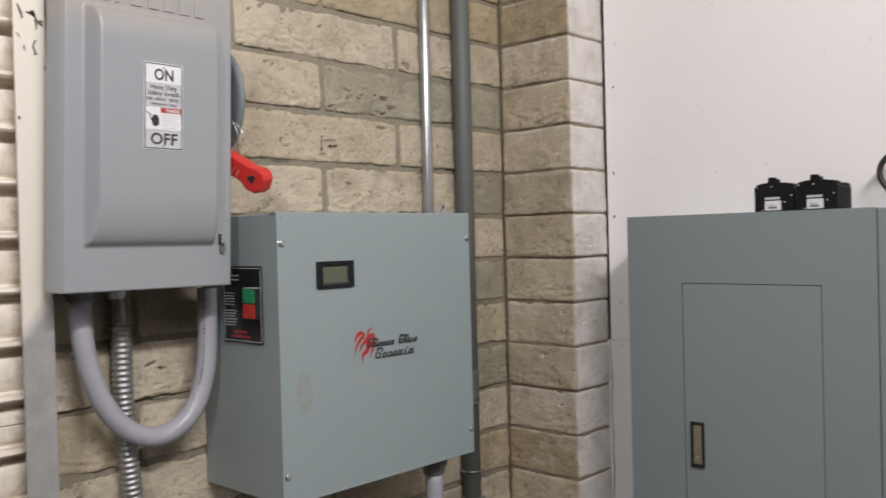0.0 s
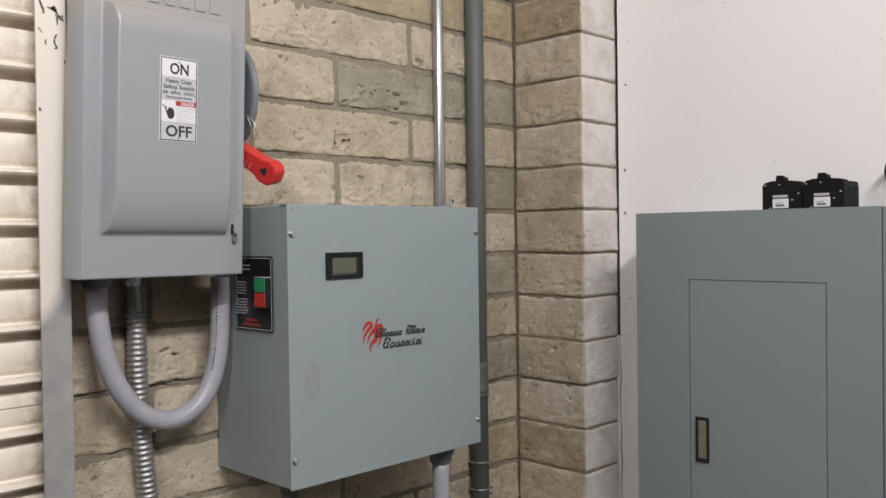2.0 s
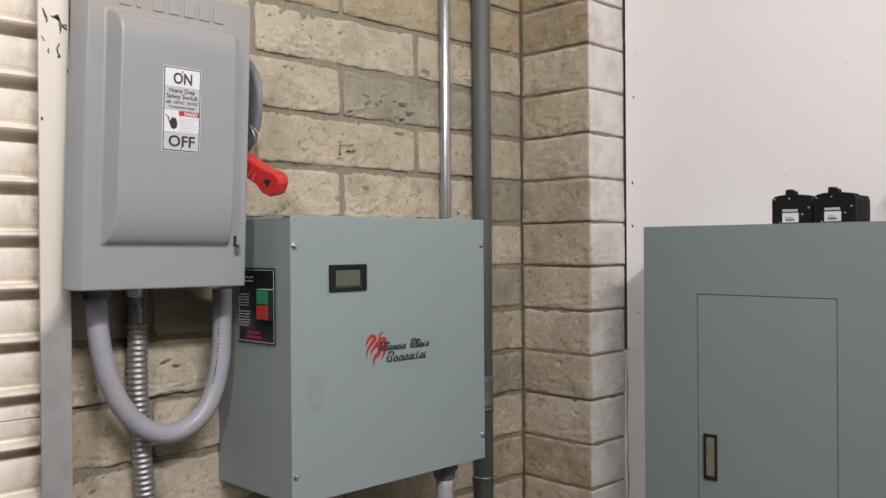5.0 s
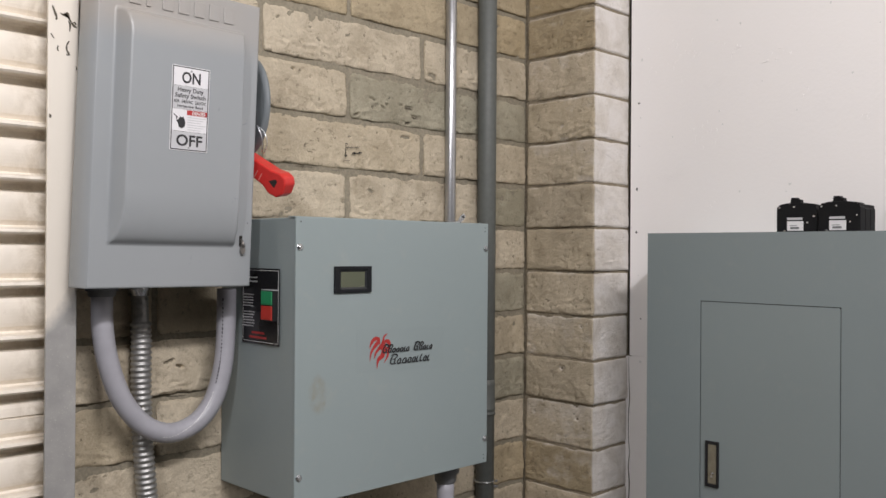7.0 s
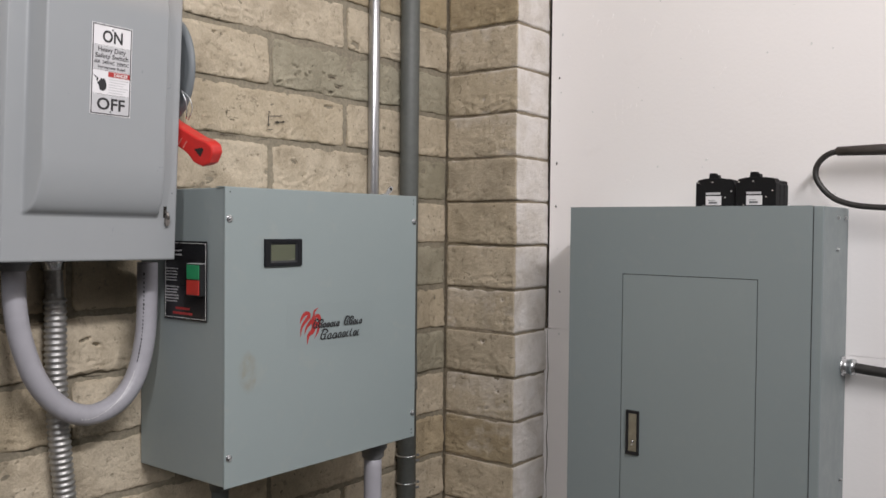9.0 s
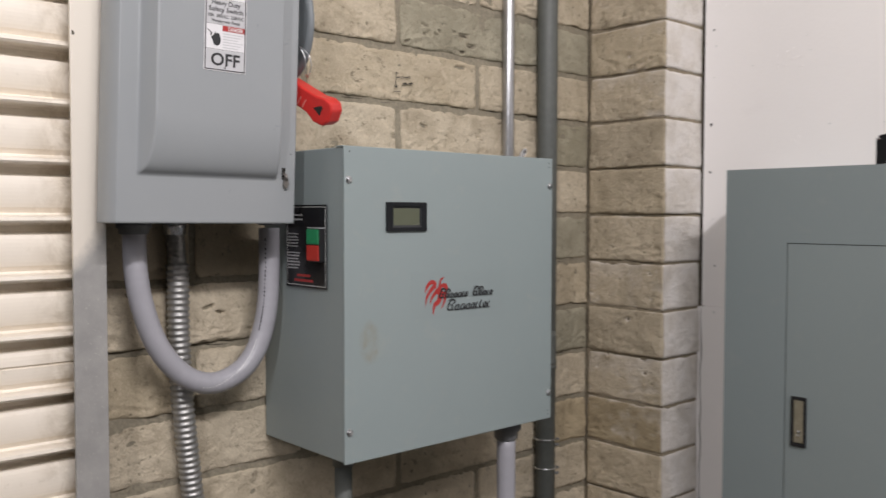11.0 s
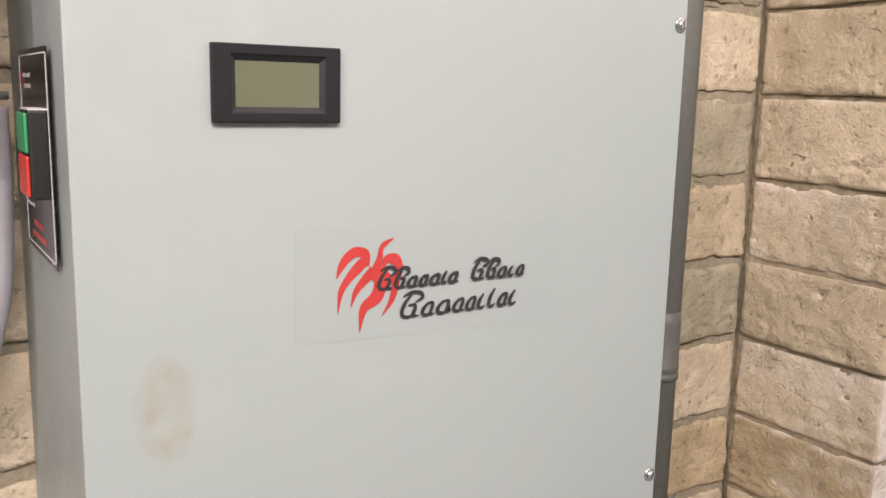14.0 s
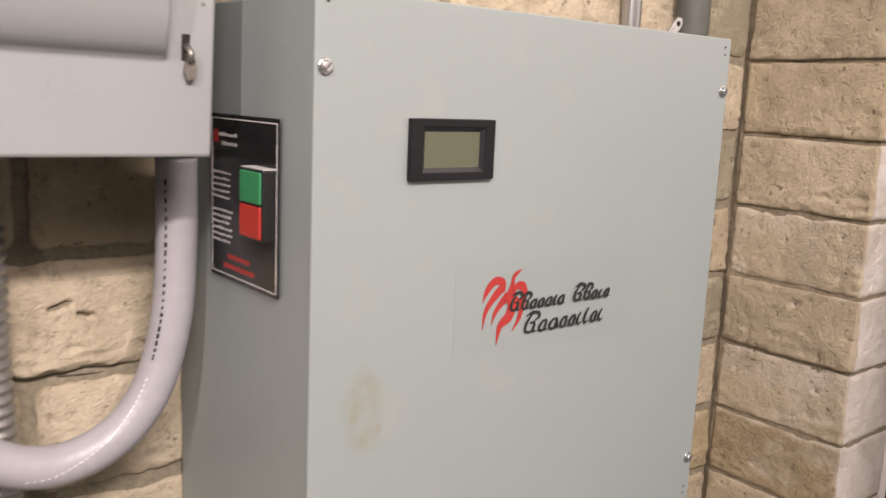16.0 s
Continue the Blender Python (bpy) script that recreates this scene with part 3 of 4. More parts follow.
emblem_part = merge(
    emblem([(2.5302, 1.3750), (2.5282, 1.3828), (2.5212, 1.3848), (2.5152, 1.3812), (2.5112, 1.3758), (2.5082, 1.3690)], [0.0015, 0.0062, 0.0065, 0.0059, 0.0043, 0.0003]),
    emblem([(2.5292, 1.3802), (2.5232, 1.3750), (2.5162, 1.3680), (2.5112, 1.3600), (2.5092, 1.3470)], [0.0062, 0.0071, 0.0052, 0.0037, 0.0003]),
    emblem([(2.5342, 1.3720), (2.5272, 1.3660), (2.5212, 1.3590), (2.5182, 1.3500)], [0.0077, 0.0055, 0.0037, 0.0003]),
    emblem([(2.5402, 1.3660), (2.5362, 1.3550), (2.5272, 1.3480), (2.5242, 1.3330)], [0.0092, 0.0092, 0.0059, 0.0003]),
    emblem([(2.5502, 1.3630), (2.5472, 1.3520), (2.5402, 1.3420)], [0.0059, 0.0040, 0.0003]),
    emblem([(2.5402, 1.3730), (2.5432, 1.3785), (2.5492, 1.3780), (2.5522, 1.3720), (2.5492, 1.3620)], [0.0015, 0.0052, 0.0077, 0.0055, 0.0062]),
    emblem([(2.5352, 1.3720), (2.5382, 1.3800), (2.5392, 1.3860), (2.5422, 1.3890), (2.5482, 1.3920)], [0.0062, 0.0040, 0.0031, 0.0034, 0.0003]),
    emblem([(2.5332, 1.3730), (2.5385, 1.3680), (2.5442, 1.3630)], [0.0092, 0.0110, 0.0108]))
part("emblem", emblem_part, RED_INK, decal, "red flame-like printed emblem")


def script_marks(u, v, slope, marks, x_height):
    """Brand lettering as plain curved brush strokes: (advance, height, strokes) a mark; no strokes leaves a space."""
    first = u
    for wide, high, count in marks:
        base = v + slope * (u - first)
        lean = lambda a, b: (u + a * wide + 0.30 * b, base + b)
        out = []
        if count:
            out.append(emblem([lean(0.34, 0.96 * high), lean(0.10, 0.55 * high), lean(0.12, 0.16 * high), lean(0.42, 0.03 * high), lean(0.72, 0.16 * high)], [0.0013, 0.0026, 0.0028, 0.0022, 0.0008], 0.0003))
        if count > 1:
            top = min(high, x_height)
            out.append(emblem([lean(0.30, 0.88 * top), lean(0.58, 0.92 * top), lean(0.66, 0.60 * top), lean(0.62, 0.10 * top), lean(0.92, 0.10 * top)], [0.0010, 0.0020, 0.0026, 0.0022, 0.0007], 0.0003))
        if count > 1 and high > 1.55 * x_height:
            out.append(emblem([lean(-0.05, 0.88 * high), lean(0.30, 1.02 * high), lean(0.72, 0.96 * high), lean(0.86, 0.76 * high), lean(0.60, 0.60 * high)], [0.0008, 0.0022, 0.0026, 0.0024, 0.0009], 0.0003))
        if out:
            part("letter_mark", merge(*out), INK, decal)
        u += wide


LAYER[0] = 0.0006
script_marks(2.5355, 1.3590, 0.002, [(0.0125, 0.0140, 2), (0.0095, 0.0130, 2), (0.0090, 0.0072, 2), (0.0080, 0.0072, 2), (0.0095, 0.0072, 2), (0.0050, 0.0085, 1), (0.0090, 0.0072, 2),
                                     (0.0090, 0, 0), (0.0125, 0.0140, 2), (0.0095, 0.0130, 2), (0.0090, 0.0072, 2), (0.0070, 0.0072, 1), (0.0075, 0.0072, 2)], 0.0072)
LAYER[0] = 0.0006
script_marks(2.5520, 1.3385, 0.0, [(0.0165, 0.0165, 2), (0.0115, 0.0092, 2), (0.0130, 0.0092, 2), (0.0105, 0.0092, 2), (0.0095, 0.0092, 2), (0.0085, 0.0105, 1), (0.0085, 0.0135, 1), (0.0095, 0.0092, 2), (0.0090, 0.0105, 1)], 0.0092)

# control sticker on the box's side
SD = on_white(Y0 - 0.0012)
stick = part("control_sticker", slab([(-0.4110, 1.3795), (-0.3020, 1.3795), (-0.3020, 1.5030), (-0.4110, 1.5030)], 0.0005, SD), STICKER_BLACK, conv, "black control sticker with white border and print")
a, b, c, d, w = -0.4085, -0.3045, 1.3825, 1.5000, 0.0007
part("border", bars([(a, c, b - a, w), (a, d - w, b - a, w), (a, c, w, d - c), (b - w, c, w, d - c)], SD @ Matrix.Translation((0, 0, 0.0005)), 0.0002), WHITE_INK, stick)
TOP = SD @ Matrix.Translation((0, 0, 0.0005))
rnd = random.Random(3)
for row in ([(-0.396, 1.4865, 0.030, 0.0034), (-0.392, 1.4800, 0.028, 0.0034)]
                   + [(-0.4065, 1.4585 - 0.0046 * i, 0.032 - rnd.uniform(0, 0.007), 0.0020) for i in range(5)]
                   + [(-0.4065, 1.4300 - 0.0046 * i, 0.034 - rnd.uniform(0, 0.005), 0.0024) for i in range(6)]):
    words, u = [], row[0]
    while u < row[0] + row[2] - 0.002:
        w = min(rnd.uniform(0.003, 0.0075), row[0] + row[2] - u)
        words.append((u, row[1] + rnd.uniform(-0.0002, 0.0002), w, row[3] * rnd.uniform(0.6, 0.85)))
        u += w + rnd.uniform(0.0009, 0.0015)
    part("print", bars(words, TOP, 0.0002), STICKER_GREY, stick)
for row in ((-0.4055, 1.4815, 0.008, 0.0095), (-0.381, 1.3955, 0.036, 0.0036), (-0.388, 1.3880, 0.050, 0.0036)):
    part("print", bars([row], TOP, 0.0002), RED_INK, stick)
push = part("push_button", made(-0.3385, Y0 - 0.0120, 1.4195, -0.3045, Y0 - 0.0018, 1.4685, 0.0012), BLACK, conv, "black start and stop switch block")
part("start_key", made(-0.3365, Y0 - 0.0140, 1.4452, -0.3062, Y0 - 0.0121, 1.4670, 0.0009), GREEN_KEY, push, "green key")
part("stop_key", made(-0.3365, Y0 - 0.0140, 1.4212, -0.3062, Y0 - 0.0121, 1.4436, 0.0009), RED_KEY, push, "red key")
part("block_top", made(-0.3380, Y0 - 0.0118, 1.4686, -0.3050, Y0 - 0.0019, 1.4694), STICKER_GREY, push)

# mounting ear standing over the rear of the top
ear = [(0.0, 0.0), (0.020, 0.0), (0.0345, 0.010), (0.0385, 0.016), (0.037, 0.0205), (0.032, 0.0215), (0.026, 0.017), (0.018, 0.007), (0.0, 0.004)]
earp = part("mounting_ear", slab([(u, v) for u, v in ear], 0.002, on_brick(-0.305, 2.744, Z1 - 0.002)), ZINC, conv, "bent zinc mounting ear")
part("ear_hole", slab([(0.0325 + 0.0025 * math.cos(t), 0.0155 + 0.0025 * math.sin(t)) for t in (k * math.pi / 5 for k in range(10))], 0.0003, on_brick(-0.3029, 2.744, Z1 - 0.002)), DARK, earp)


# ---- safety switch ----
sw = thing("safety_switch", (BX, 2.19, 1.476), "grey steel safety switch box with a raised cover, above its conduits", "safety switch")
SX = -0.337
A0, A1, B0, B1 = 2.0650, 2.3245, 1.4765, 1.9225
part("body", made(BX + 0.002, A0 + 0.0185, B0 + 0.004, SX - 0.012, A1 - 0.004, B1 - 0.006, 0.003), SWITCH_PAINT, sw)
part("lid_gap", made(SX - 0.013, A0 + 0.030, B0 + 0.006, SX - 0.0105, A1 - 0.006, B1 + 0.003), DARK, sw)


def switch_door():
    """Front door: a flanged sheet with a deep pressed panel, rounded where it slopes."""
    nu, nv = 128, 150
    u0, u1, v0, v1 = 2.0905, 2.2925, 1.5405, 1.8745
    bm = bmesh.new()

    def slope(t):
        return max(0.0, min(1.0, t))

    def arc(t):
        return math.sqrt(max(0.0, 1 - (1 - slope(t)) ** 2))

    grid = []
    for i in range(nu + 1):
        row = []
        for k in range(nv + 1):
            y, z = A0 + (A1 - A0) * i / nu, B0 + (B1 - B0) * k / nv
            h = 0.024 * min(slope((y - u0) / 0.0150), slope((u1 - y) / 0.006), arc((z - v0) / 0.075), 0.25 * slope((v1 - z) / 0.004) + 0.75 * arc((v1 - z) / 0.042))
            row.append(bm.verts.new((SX + max(0, h), y, z)))
        grid.append(row)
    for i in range(nu):
        for k in range(nv):
            f = bm.faces.new((grid[i][k], grid[i + 1][k], grid[i + 1][k + 1], grid[i][k + 1]))
            f.smooth = True
    rim = [e for e in bm.edges if e.is_boundary]
    r = bmesh.ops.extrude_edge_only(bm, edges=rim)
    for v in [g for g in r["geom"] if isinstance(g, bmesh.types.BMVert)]:
        v.co.x = SX - 0.062
    bmesh.ops.recalc_face_normals(bm, faces=bm.faces[:])
    return bm


door = part("cover", switch_door(), SWITCH_PAINT, sw, "grey steel cover with a pressed raised panel")
# maker's raised marks, drawn as plain raised bars
for i in range(7):
    y = 2.109 + i * 0.0252
    w = 0.007 if i == 1 else 0.017
    part("raised_mark", made(SX + 0.0002, y, 1.8845, SX + 0.0020, y + w, 1.9085, 0.0009), SWITCH_PAINT, door)

# rating plate
PXF = SX + 0.0242
RP = on_brick(PXF, -0.0105)
plate = part("rating_plate", slab([(2.177, 1.6775), (2.2375, 1.6775), (2.2375, 1.8020), (2.177, 1.8020)], 0.0005, RP), STICKER, door, "white and silver rating plate with black print")
R1 = RP @ Matrix.Translation((0, 0, 0.0005))
for row in ((2.1792, 1.6797, 0.0561, 0.0255), (2.1792, 1.7388, 0.0561, 0.0330)):
    part("plate_field", bars([row], R1, 0.0001), STICKER_GREY, plate)
R2 = R1 @ Matrix.Translation((0, 0, 0.0002))
part("plate_border", bars([(2.1780, 1.6785, 0.0585, 0.0014), (2.1780, 1.7996, 0.0585, 0.0014), (2.1780, 1.6799, 0.0014, 0.1197), (2.2351, 1.6799, 0.0014, 0.1197),
                           (2.1782, 1.7055, 0.0581, 0.0004), (2.1782, 1.7722, 0.0581, 0.0004), (2.1782, 1.7384, 0.0581, 0.0003)], R2, 0.0001), INK, plate)
part("lettering", lettering("ON", 0.0230, R2 @ Matrix.Translation((2.1925, 1.7775, 0)), 0.0001, 0, 0.030, 0.022), INK, plate)
part("lettering", lettering("OFF", 0.0230, R2 @ Matrix.Translation((2.1870, 1.6850, 0)), 0.0001, 0, 0.042, 0.022), INK, plate)
part("lettering", lettering("Heavy Duty", 0.0092, R2 @ Matrix.Translation((2.1865, 1.7640, 0)), 0.0001, 0, 0.0415), INK, plate)
part("lettering", lettering("Safety Switch", 0.0092, R2 @ Matrix.Translation((2.1825, 1.7553, 0)), 0.0001, 0, 0.0495), INK, plate)
part("lettering", lettering("60A  240VAC  250VDC", 0.0066, R2 @ Matrix.Translation((2.1815, 1.7475, 0)), 0.0001, 0, 0.0515), INK, plate)
part("lettering", lettering("Horsepower Rated", 0.0056, R2 @ Matrix.Translation((2.1870, 1.7412, 0)), 0.0001, 0, 0.0405), INK, plate)
part("danger_band", bars([(2.2025, 1.7305, 0.0325, 0.0072)], R2, 0.0001), RED_INK, plate)
part("lettering", lettering("DANGER", 0.0072, R2 @ Matrix.Translation((2.2110, 1.7315, 0.0003)), 0.0001, 0, 0.0215), WHITE_INK, plate)
part("fine_print", bars([(2.2035, 1.7265 - 0.0036 * i, 0.030 - 0.004 * (i % 3), 0.0010) for i in range(6)], R2, 0.0001), STICKER_GREY, plate)
glove = merge(slab([(2.1905, 1.7115), (2.1955, 1.7100), (2.1995, 1.7130), (2.2005, 1.7190), (2.1985, 1.7250), (2.1965, 1.7275), (2.1940, 1.7260), (2.1920, 1.7280), (2.1905, 1.7250), (2.1885, 1.7225), (2.1860, 1.7205), (2.1885, 1.7180)], 0.0001, R2),
              slab([(2.1810, 1.7300), (2.1860, 1.7262), (2.1848, 1.7240), (2.1882, 1.7205), (2.1868, 1.7238), (2.1884, 1.7262), (2.1815, 1.7312)], 0.0001, R2))
part("pictogram", glove, INK, plate, "black warning pictogram")
for v in (1.7955, 1.6825):
    part("rivet", tube([R2 @ Vector((2.2073, v, q)) for q in (0, 0.0006, 0.0009)], [0.0016, 0.0014, 0.0006], 10), ZINC, plate)

# lower corner catch
catch = part("catch_slot", slab([(2.3025, 1.5390), (2.3080, 1.5390), (2.3080, 1.5560), (2.3025, 1.5560)], 0.0004, on_brick(SX)), DARK, door, "dark slot of the cover catch")
part("catch_hasp", merge(slab([(2.3055, 1.5440), (2.3095, 1.5405), (2.3115, 1.5330), (2.3095, 1.5275), (2.3055, 1.5265), (2.3035, 1.5320)], 0.0045, on_brick(SX + 0.001)),
                         tube([(SX, 2.3055, 1.549), (SX + 0.006, 2.3062, 1.545), (SX + 0.007, 2.3070, 1.538)], 0.0022, 10)), CATCH, catch, "worn dull steel catch")
part("cover_dimple", slab([(2.3165 + 0.0014 * math.cos(t), 1.576 + 0.0014 * math.sin(t)) for t in (k * math.pi / 4 for k in range(8))], 0.0004, on_brick(SX)), FITTING, door)

# the box hangs a little out of plumb
LEAN = Matrix(((1, 0, 0, 0), (0, 1, 0.035, -0.035 * 1.5), (0, -0.008, 1, 0.008 * 2.19), (0, 0, 0, 1)))
for ob in list(sw.children_recursive):
    ob.data.transform(LEAN)

# operating handle
disc = bmesh.new()
prof = [(0.0, 0.0), (0.90, 0.0), (1.0, 0.003), (1.0, 0.008), (0.97, 0.0095), (0.6, 0.012), (0.0, 0.0125)]
rings = []
for rr, dy in prof:
    rings.append([disc.verts.new((-0.402 + 0.066 * rr * math.cos(t) * 1.0, 2.352 + dy, 1.772 + 0.083 * rr * math.sin(t))) for t in (k * 2 * math.pi / 48 for k in range(48))] if rr else [disc.verts.new((-0.402, 2.352 + dy, 1.772))])
for p0, p1 in zip(rings, rings[1:]):
    for k in range(48):
        j = (k + 1) % 48
        if len(p0) == 1:
            disc.faces.new((p0[0], p1[j], p1[k]))
        elif len(p1) == 1:
            disc.faces.new((p0[k], p0[j], p1[0]))
        else:
            disc.faces.new((p0[k], p0[j], p1[j], p1[k])).smooth = True
bmesh.ops.recalc_face_normals(disc, faces=disc.faces[:])
part("handle_plate", disc, PLATE_SHADED, sw, "oval grey handle plate on the side")
part("handle_hub", tube([(-0.40, 2.321, 1.76), (-0.40, 2.353, 1.76)], 0.028, 20), SWITCH_PAINT, sw)
ax, out = Vector((0.055, 0.020, -0.035)).normalized(), Vector((0, 1, 0))
upv = out.cross(ax).normalized() * -1
out = ax.cross(upv)
HM = Matrix((ax, upv, out)).transposed().to_4x4()
HM.translation = (-0.366, 2.352, 1.670)
if upv.z < 0:
    HM = HM @ Matrix.Rotation(math.pi, 4, "X")
lever = bmesh.new()
outline = [(-0.02, -0.0130), (0.034, -0.0150), (0.050, -0.0215), (0.068, -0.0195), (0.0765, -0.009), (0.0765, 0.009), (0.070, 0.0180), (0.058, 0.0200), (0.042, 0.0160), (-0.02, 0.0145)]
low = [lever.verts.new(HM @ Vector((u, v, -0.013))) for u, v in outline]
top = [lever.verts.new(HM @ Vector((u, v, 0.013))) for u, v in outline]
lever.faces.new(top)
lever.faces.new(low[::-1])
for i in range(len(low)):
    j = (i + 1) % len(low)
    lever.faces.new((low[i], low[j], top[j], top[i]))
bmesh.ops.recalc_face_normals(lever, faces=lever.faces[:])
bmesh.ops.bevel(lever, geom=lever.edges[:], offset=0.003, segments=3, profile=0.5, affect="EDGES")
lev = part("handle", lever, RED, sw, "red plastic operating handle with a padlock hole")
for s in (0.0131, -0.0134):
    part("lock_hole", slab([(0.044, -0.002), (0.059, -0.007), (0.060, 0.006), (0.056, 0.0075)], 0.0003, HM @ Matrix.Translation((0, 0, s))), DARK, lev)
    for i in range(3):
        part("grip_rib", slab([(0.004 + i * 0.010, -0.011), (0.0055 + i * 0.010, -0.011), (0.0075 + i * 0.010, 0.002), (0.006 + i * 0.010, 0.002)], 0.0006, HM @ Matrix.Translation((0, 0, s))), RIB_GLINT, lev)
part("seal_wire", tube(smooth_path([(-0.352, 2.345, 1.735), (-0.340, 2.352, 1.722), (-0.338, 2.3555, 1.705), (-0.350, 2.357, 1.690)], 5), 0.0007, 8), ZINC, sw, "thin seal wire")
part("seal_wire", tube(smooth_path([(-0.352, 2.345, 1.735), (-0.345, 2.350, 1.715), (-0.352, 2.355, 1.692)], 5), 0.0007, 8), ZINC, sw)


# ---- conduits ----
def pipe(name, points, radius, mat, label, sides=28):
    ob = thing(name, points[-1], label, "conduit")
    part("tube", tube(points, radius, sides), mat, ob)
    return ob


emt = pipe("steel_conduit", [(-0.4715, 2.9095, 0.0), (-0.4715, 2.9095, H)], 0.0117, EMT_STEEL, "thin shiny galvanised steel conduit up the block wall")
big = pipe("plastic_conduit", [(-0.4625, 3.0165, 0.0), (-0.4625, 3.0165, H)], 0.0210, PVC, "thick grey plastic conduit up the wall corner")
part("bell", tube([(-0.4625, 3.0165, q) for q in (1.166, 1.1665, 1.172, 1.173, 1.176, 1.177, 1.183, 1.184, 1.232, 1.246)],
                  [0.0212, 0.0232, 0.0232, 0.0220, 0.0220, 0.0228, 0.0228, 0.0221, 0.0221, 0.0211], 28), PVC, big)
for z in (1.018, 0.957):
    ringp = [(-0.4625 + 0.0222 * math.cos(t), 3.0165 + 0.0222 * math.sin(t), z) for t in (k * 2 * math.pi / 28 for k in range(29))]
    part("strap_wire", tube(ringp, 0.0018, 8), ZINC, big, "zinc wire strap")
    for q in (0, -0.012):
        part("strap_stud", tube([(-0.455, 3.036, z - 0.004 + q), (-0.451, 3.046, z - 0.004 + q)], 0.003, 8), FITTING, big)

# liquidtight loop under the switch
loop = thing("liquidtight_conduit", (-0.425, 2.226, 1.24), "grey-violet liquidtight conduit looping under the switch", "conduit")
CX = -0.425
track = smooth_path([(CX, 2.124, 1.468), (CX, 2.126, 1.409), (CX, 2.136, 1.356), (CX, 2.158, 1.300), (CX, 2.194, 1.258), (CX, 2.237, 1.241), (CX, 2.281, 1.252), (CX, 2.312, 1.285), (CX, 2.329, 1.338), (CX, 2.3345, 1.399), (CX, 2.3350, 1.468)], 20)
part("sleeve", tube(track, [0.0158 + 0.00011 * math.sin(i * 1.5) for i in range(len(track))], 28), LIQUID, loop)
part("fitting", tube([(CX, 2.124, q) for q in (1.4775, 1.4700, 1.4690, 1.4620, 1.4610)], [0.0235, 0.0235, 0.0205, 0.0195, 0.0165], 14), FITTING, loop, "grey threaded fitting")
part("fitting", tube([(CX, 2.335, q) for q in (1.4775, 1.4725, 1.4720)], [0.0170, 0.0170, 0.0160], 14), FITTING, loop, "grey threaded fitting")
rnd = random.Random(2)
marks, pale = [], []
for i in range(0, 104):
    p = track[len(track) - 6 - i]
    q = track[len(track) - 7 - i]
    side = Vector((0.62, -0.78, 0)).normalized()
    d = (q - p).normalized()
    side = (side - d * side.dot(d)).normalized()
    w = side.cross(d)
    M = Matrix((d, w, side)).transposed().to_4x4()
    M.translation = p + side * 0.0158
    if i < 46 and i % 2 == 0:
        a, b = rnd.uniform(0.0008, 0.0024), rnd.uniform(0.0006, 0.0011)
        marks.append(slab([(-a, -b), (a, -b * 1.1), (a, b), (-a * 0.8, b)], 0.0003, M))
    elif i >= 50 and i % 2:
        a, b = rnd.uniform(0.0008, 0.0016), rnd.uniform(0.0003, 0.0006)
        pale.append(slab([(-a, -b), (a, -b * 1.1), (a, b), (-a * 0.8, b)], 0.0003, M))
tagged(part("print", merge(*marks), INK, loop), kind="stuff")
tagged(part("pale_print", merge(*pale), WHITE_INK, loop), kind="stuff")

# flexible steel conduit behind the loop
flex = thing("flexible_conduit", (-0.466, 2.208, 0.0), "ribbed flexible steel conduit down the block wall", "conduit")
centre = smooth_path([(-0.466, 2.201, 1.478), (-0.466, 2.2055, 1.40), (-0.466, 2.2065, 1.30), (-0.466, 2.212, 1.20), (-0.466, 2.222, 1.10), (-0.466, 2.231, 1.0), (-0.466, 2.235, 0.85), (-0.466, 2.232, 0.5), (-0.466, 2.232, 0.0)], 40)
pts, rad, run, need = [], [], 0.0, 0.0
for p0, p1 in zip(centre, centre[1:]):
    seg = (p1 - p0).length
    while need <= run + seg:
        pts.append(p0.lerp(p1, (need - run) / seg))
        rad.append((0.0144, 0.0156, 0.0167, 0.0169, 0.0162, 0.0150)[len(pts) % 6] if need > 0.062 else (0.0128, 0.0134)[len(pts) // 2 % 2])
        need += 0.00150
    run += seg
part("ribbed_tube", tube(pts, rad, 20), FLEX_STEEL, flex)
part("connector", tube([(-0.4655, 2.201, q) for q in (1.478, 1.4685, 1.4675, 1.459)], [0.0175, 0.0175, 0.0162, 0.0162], 12), ZINC, flex)

# conduits leaving the box below
drop = thing("liquidtight_conduit", (-0.312, 2.742, 0.0), "grey-violet liquidtight conduit dropping from the box", "conduit")
part("fitting", tube([(-0.312, 2.742, q) for q in (1.1335, 1.112, 1.108, 1.096, 1.092)], [0.0265, 0.0265, 0.0215, 0.0205, 0.017], 14), FITTING, drop, "dark grey threaded fitting")
part("sleeve", tube(smooth_path([(-0.312, 2.742, 1.10), (-0.313, 2.743, 0.9), (-0.32, 2.745, 0.5), (-0.32, 2.745, 0.0)], 8), 0.0165, 24), LIQUID, drop)
stub = thing("plastic_conduit", (-0.34, 2.412, 0.0), "small grey plastic conduit dropping from the box", "conduit")
part("fitting", tube([(-0.34, 2.412, q) for q in (1.1335, 1.118, 1.116, 1.104)], [0.021, 0.021, 0.0175, 0.0165], 14), PVC, stub)
part("tube", tube([(-0.34, 2.412, 1.11), (-0.34, 2.412, 0.0)], 0.0135, 20), PVC, stub)


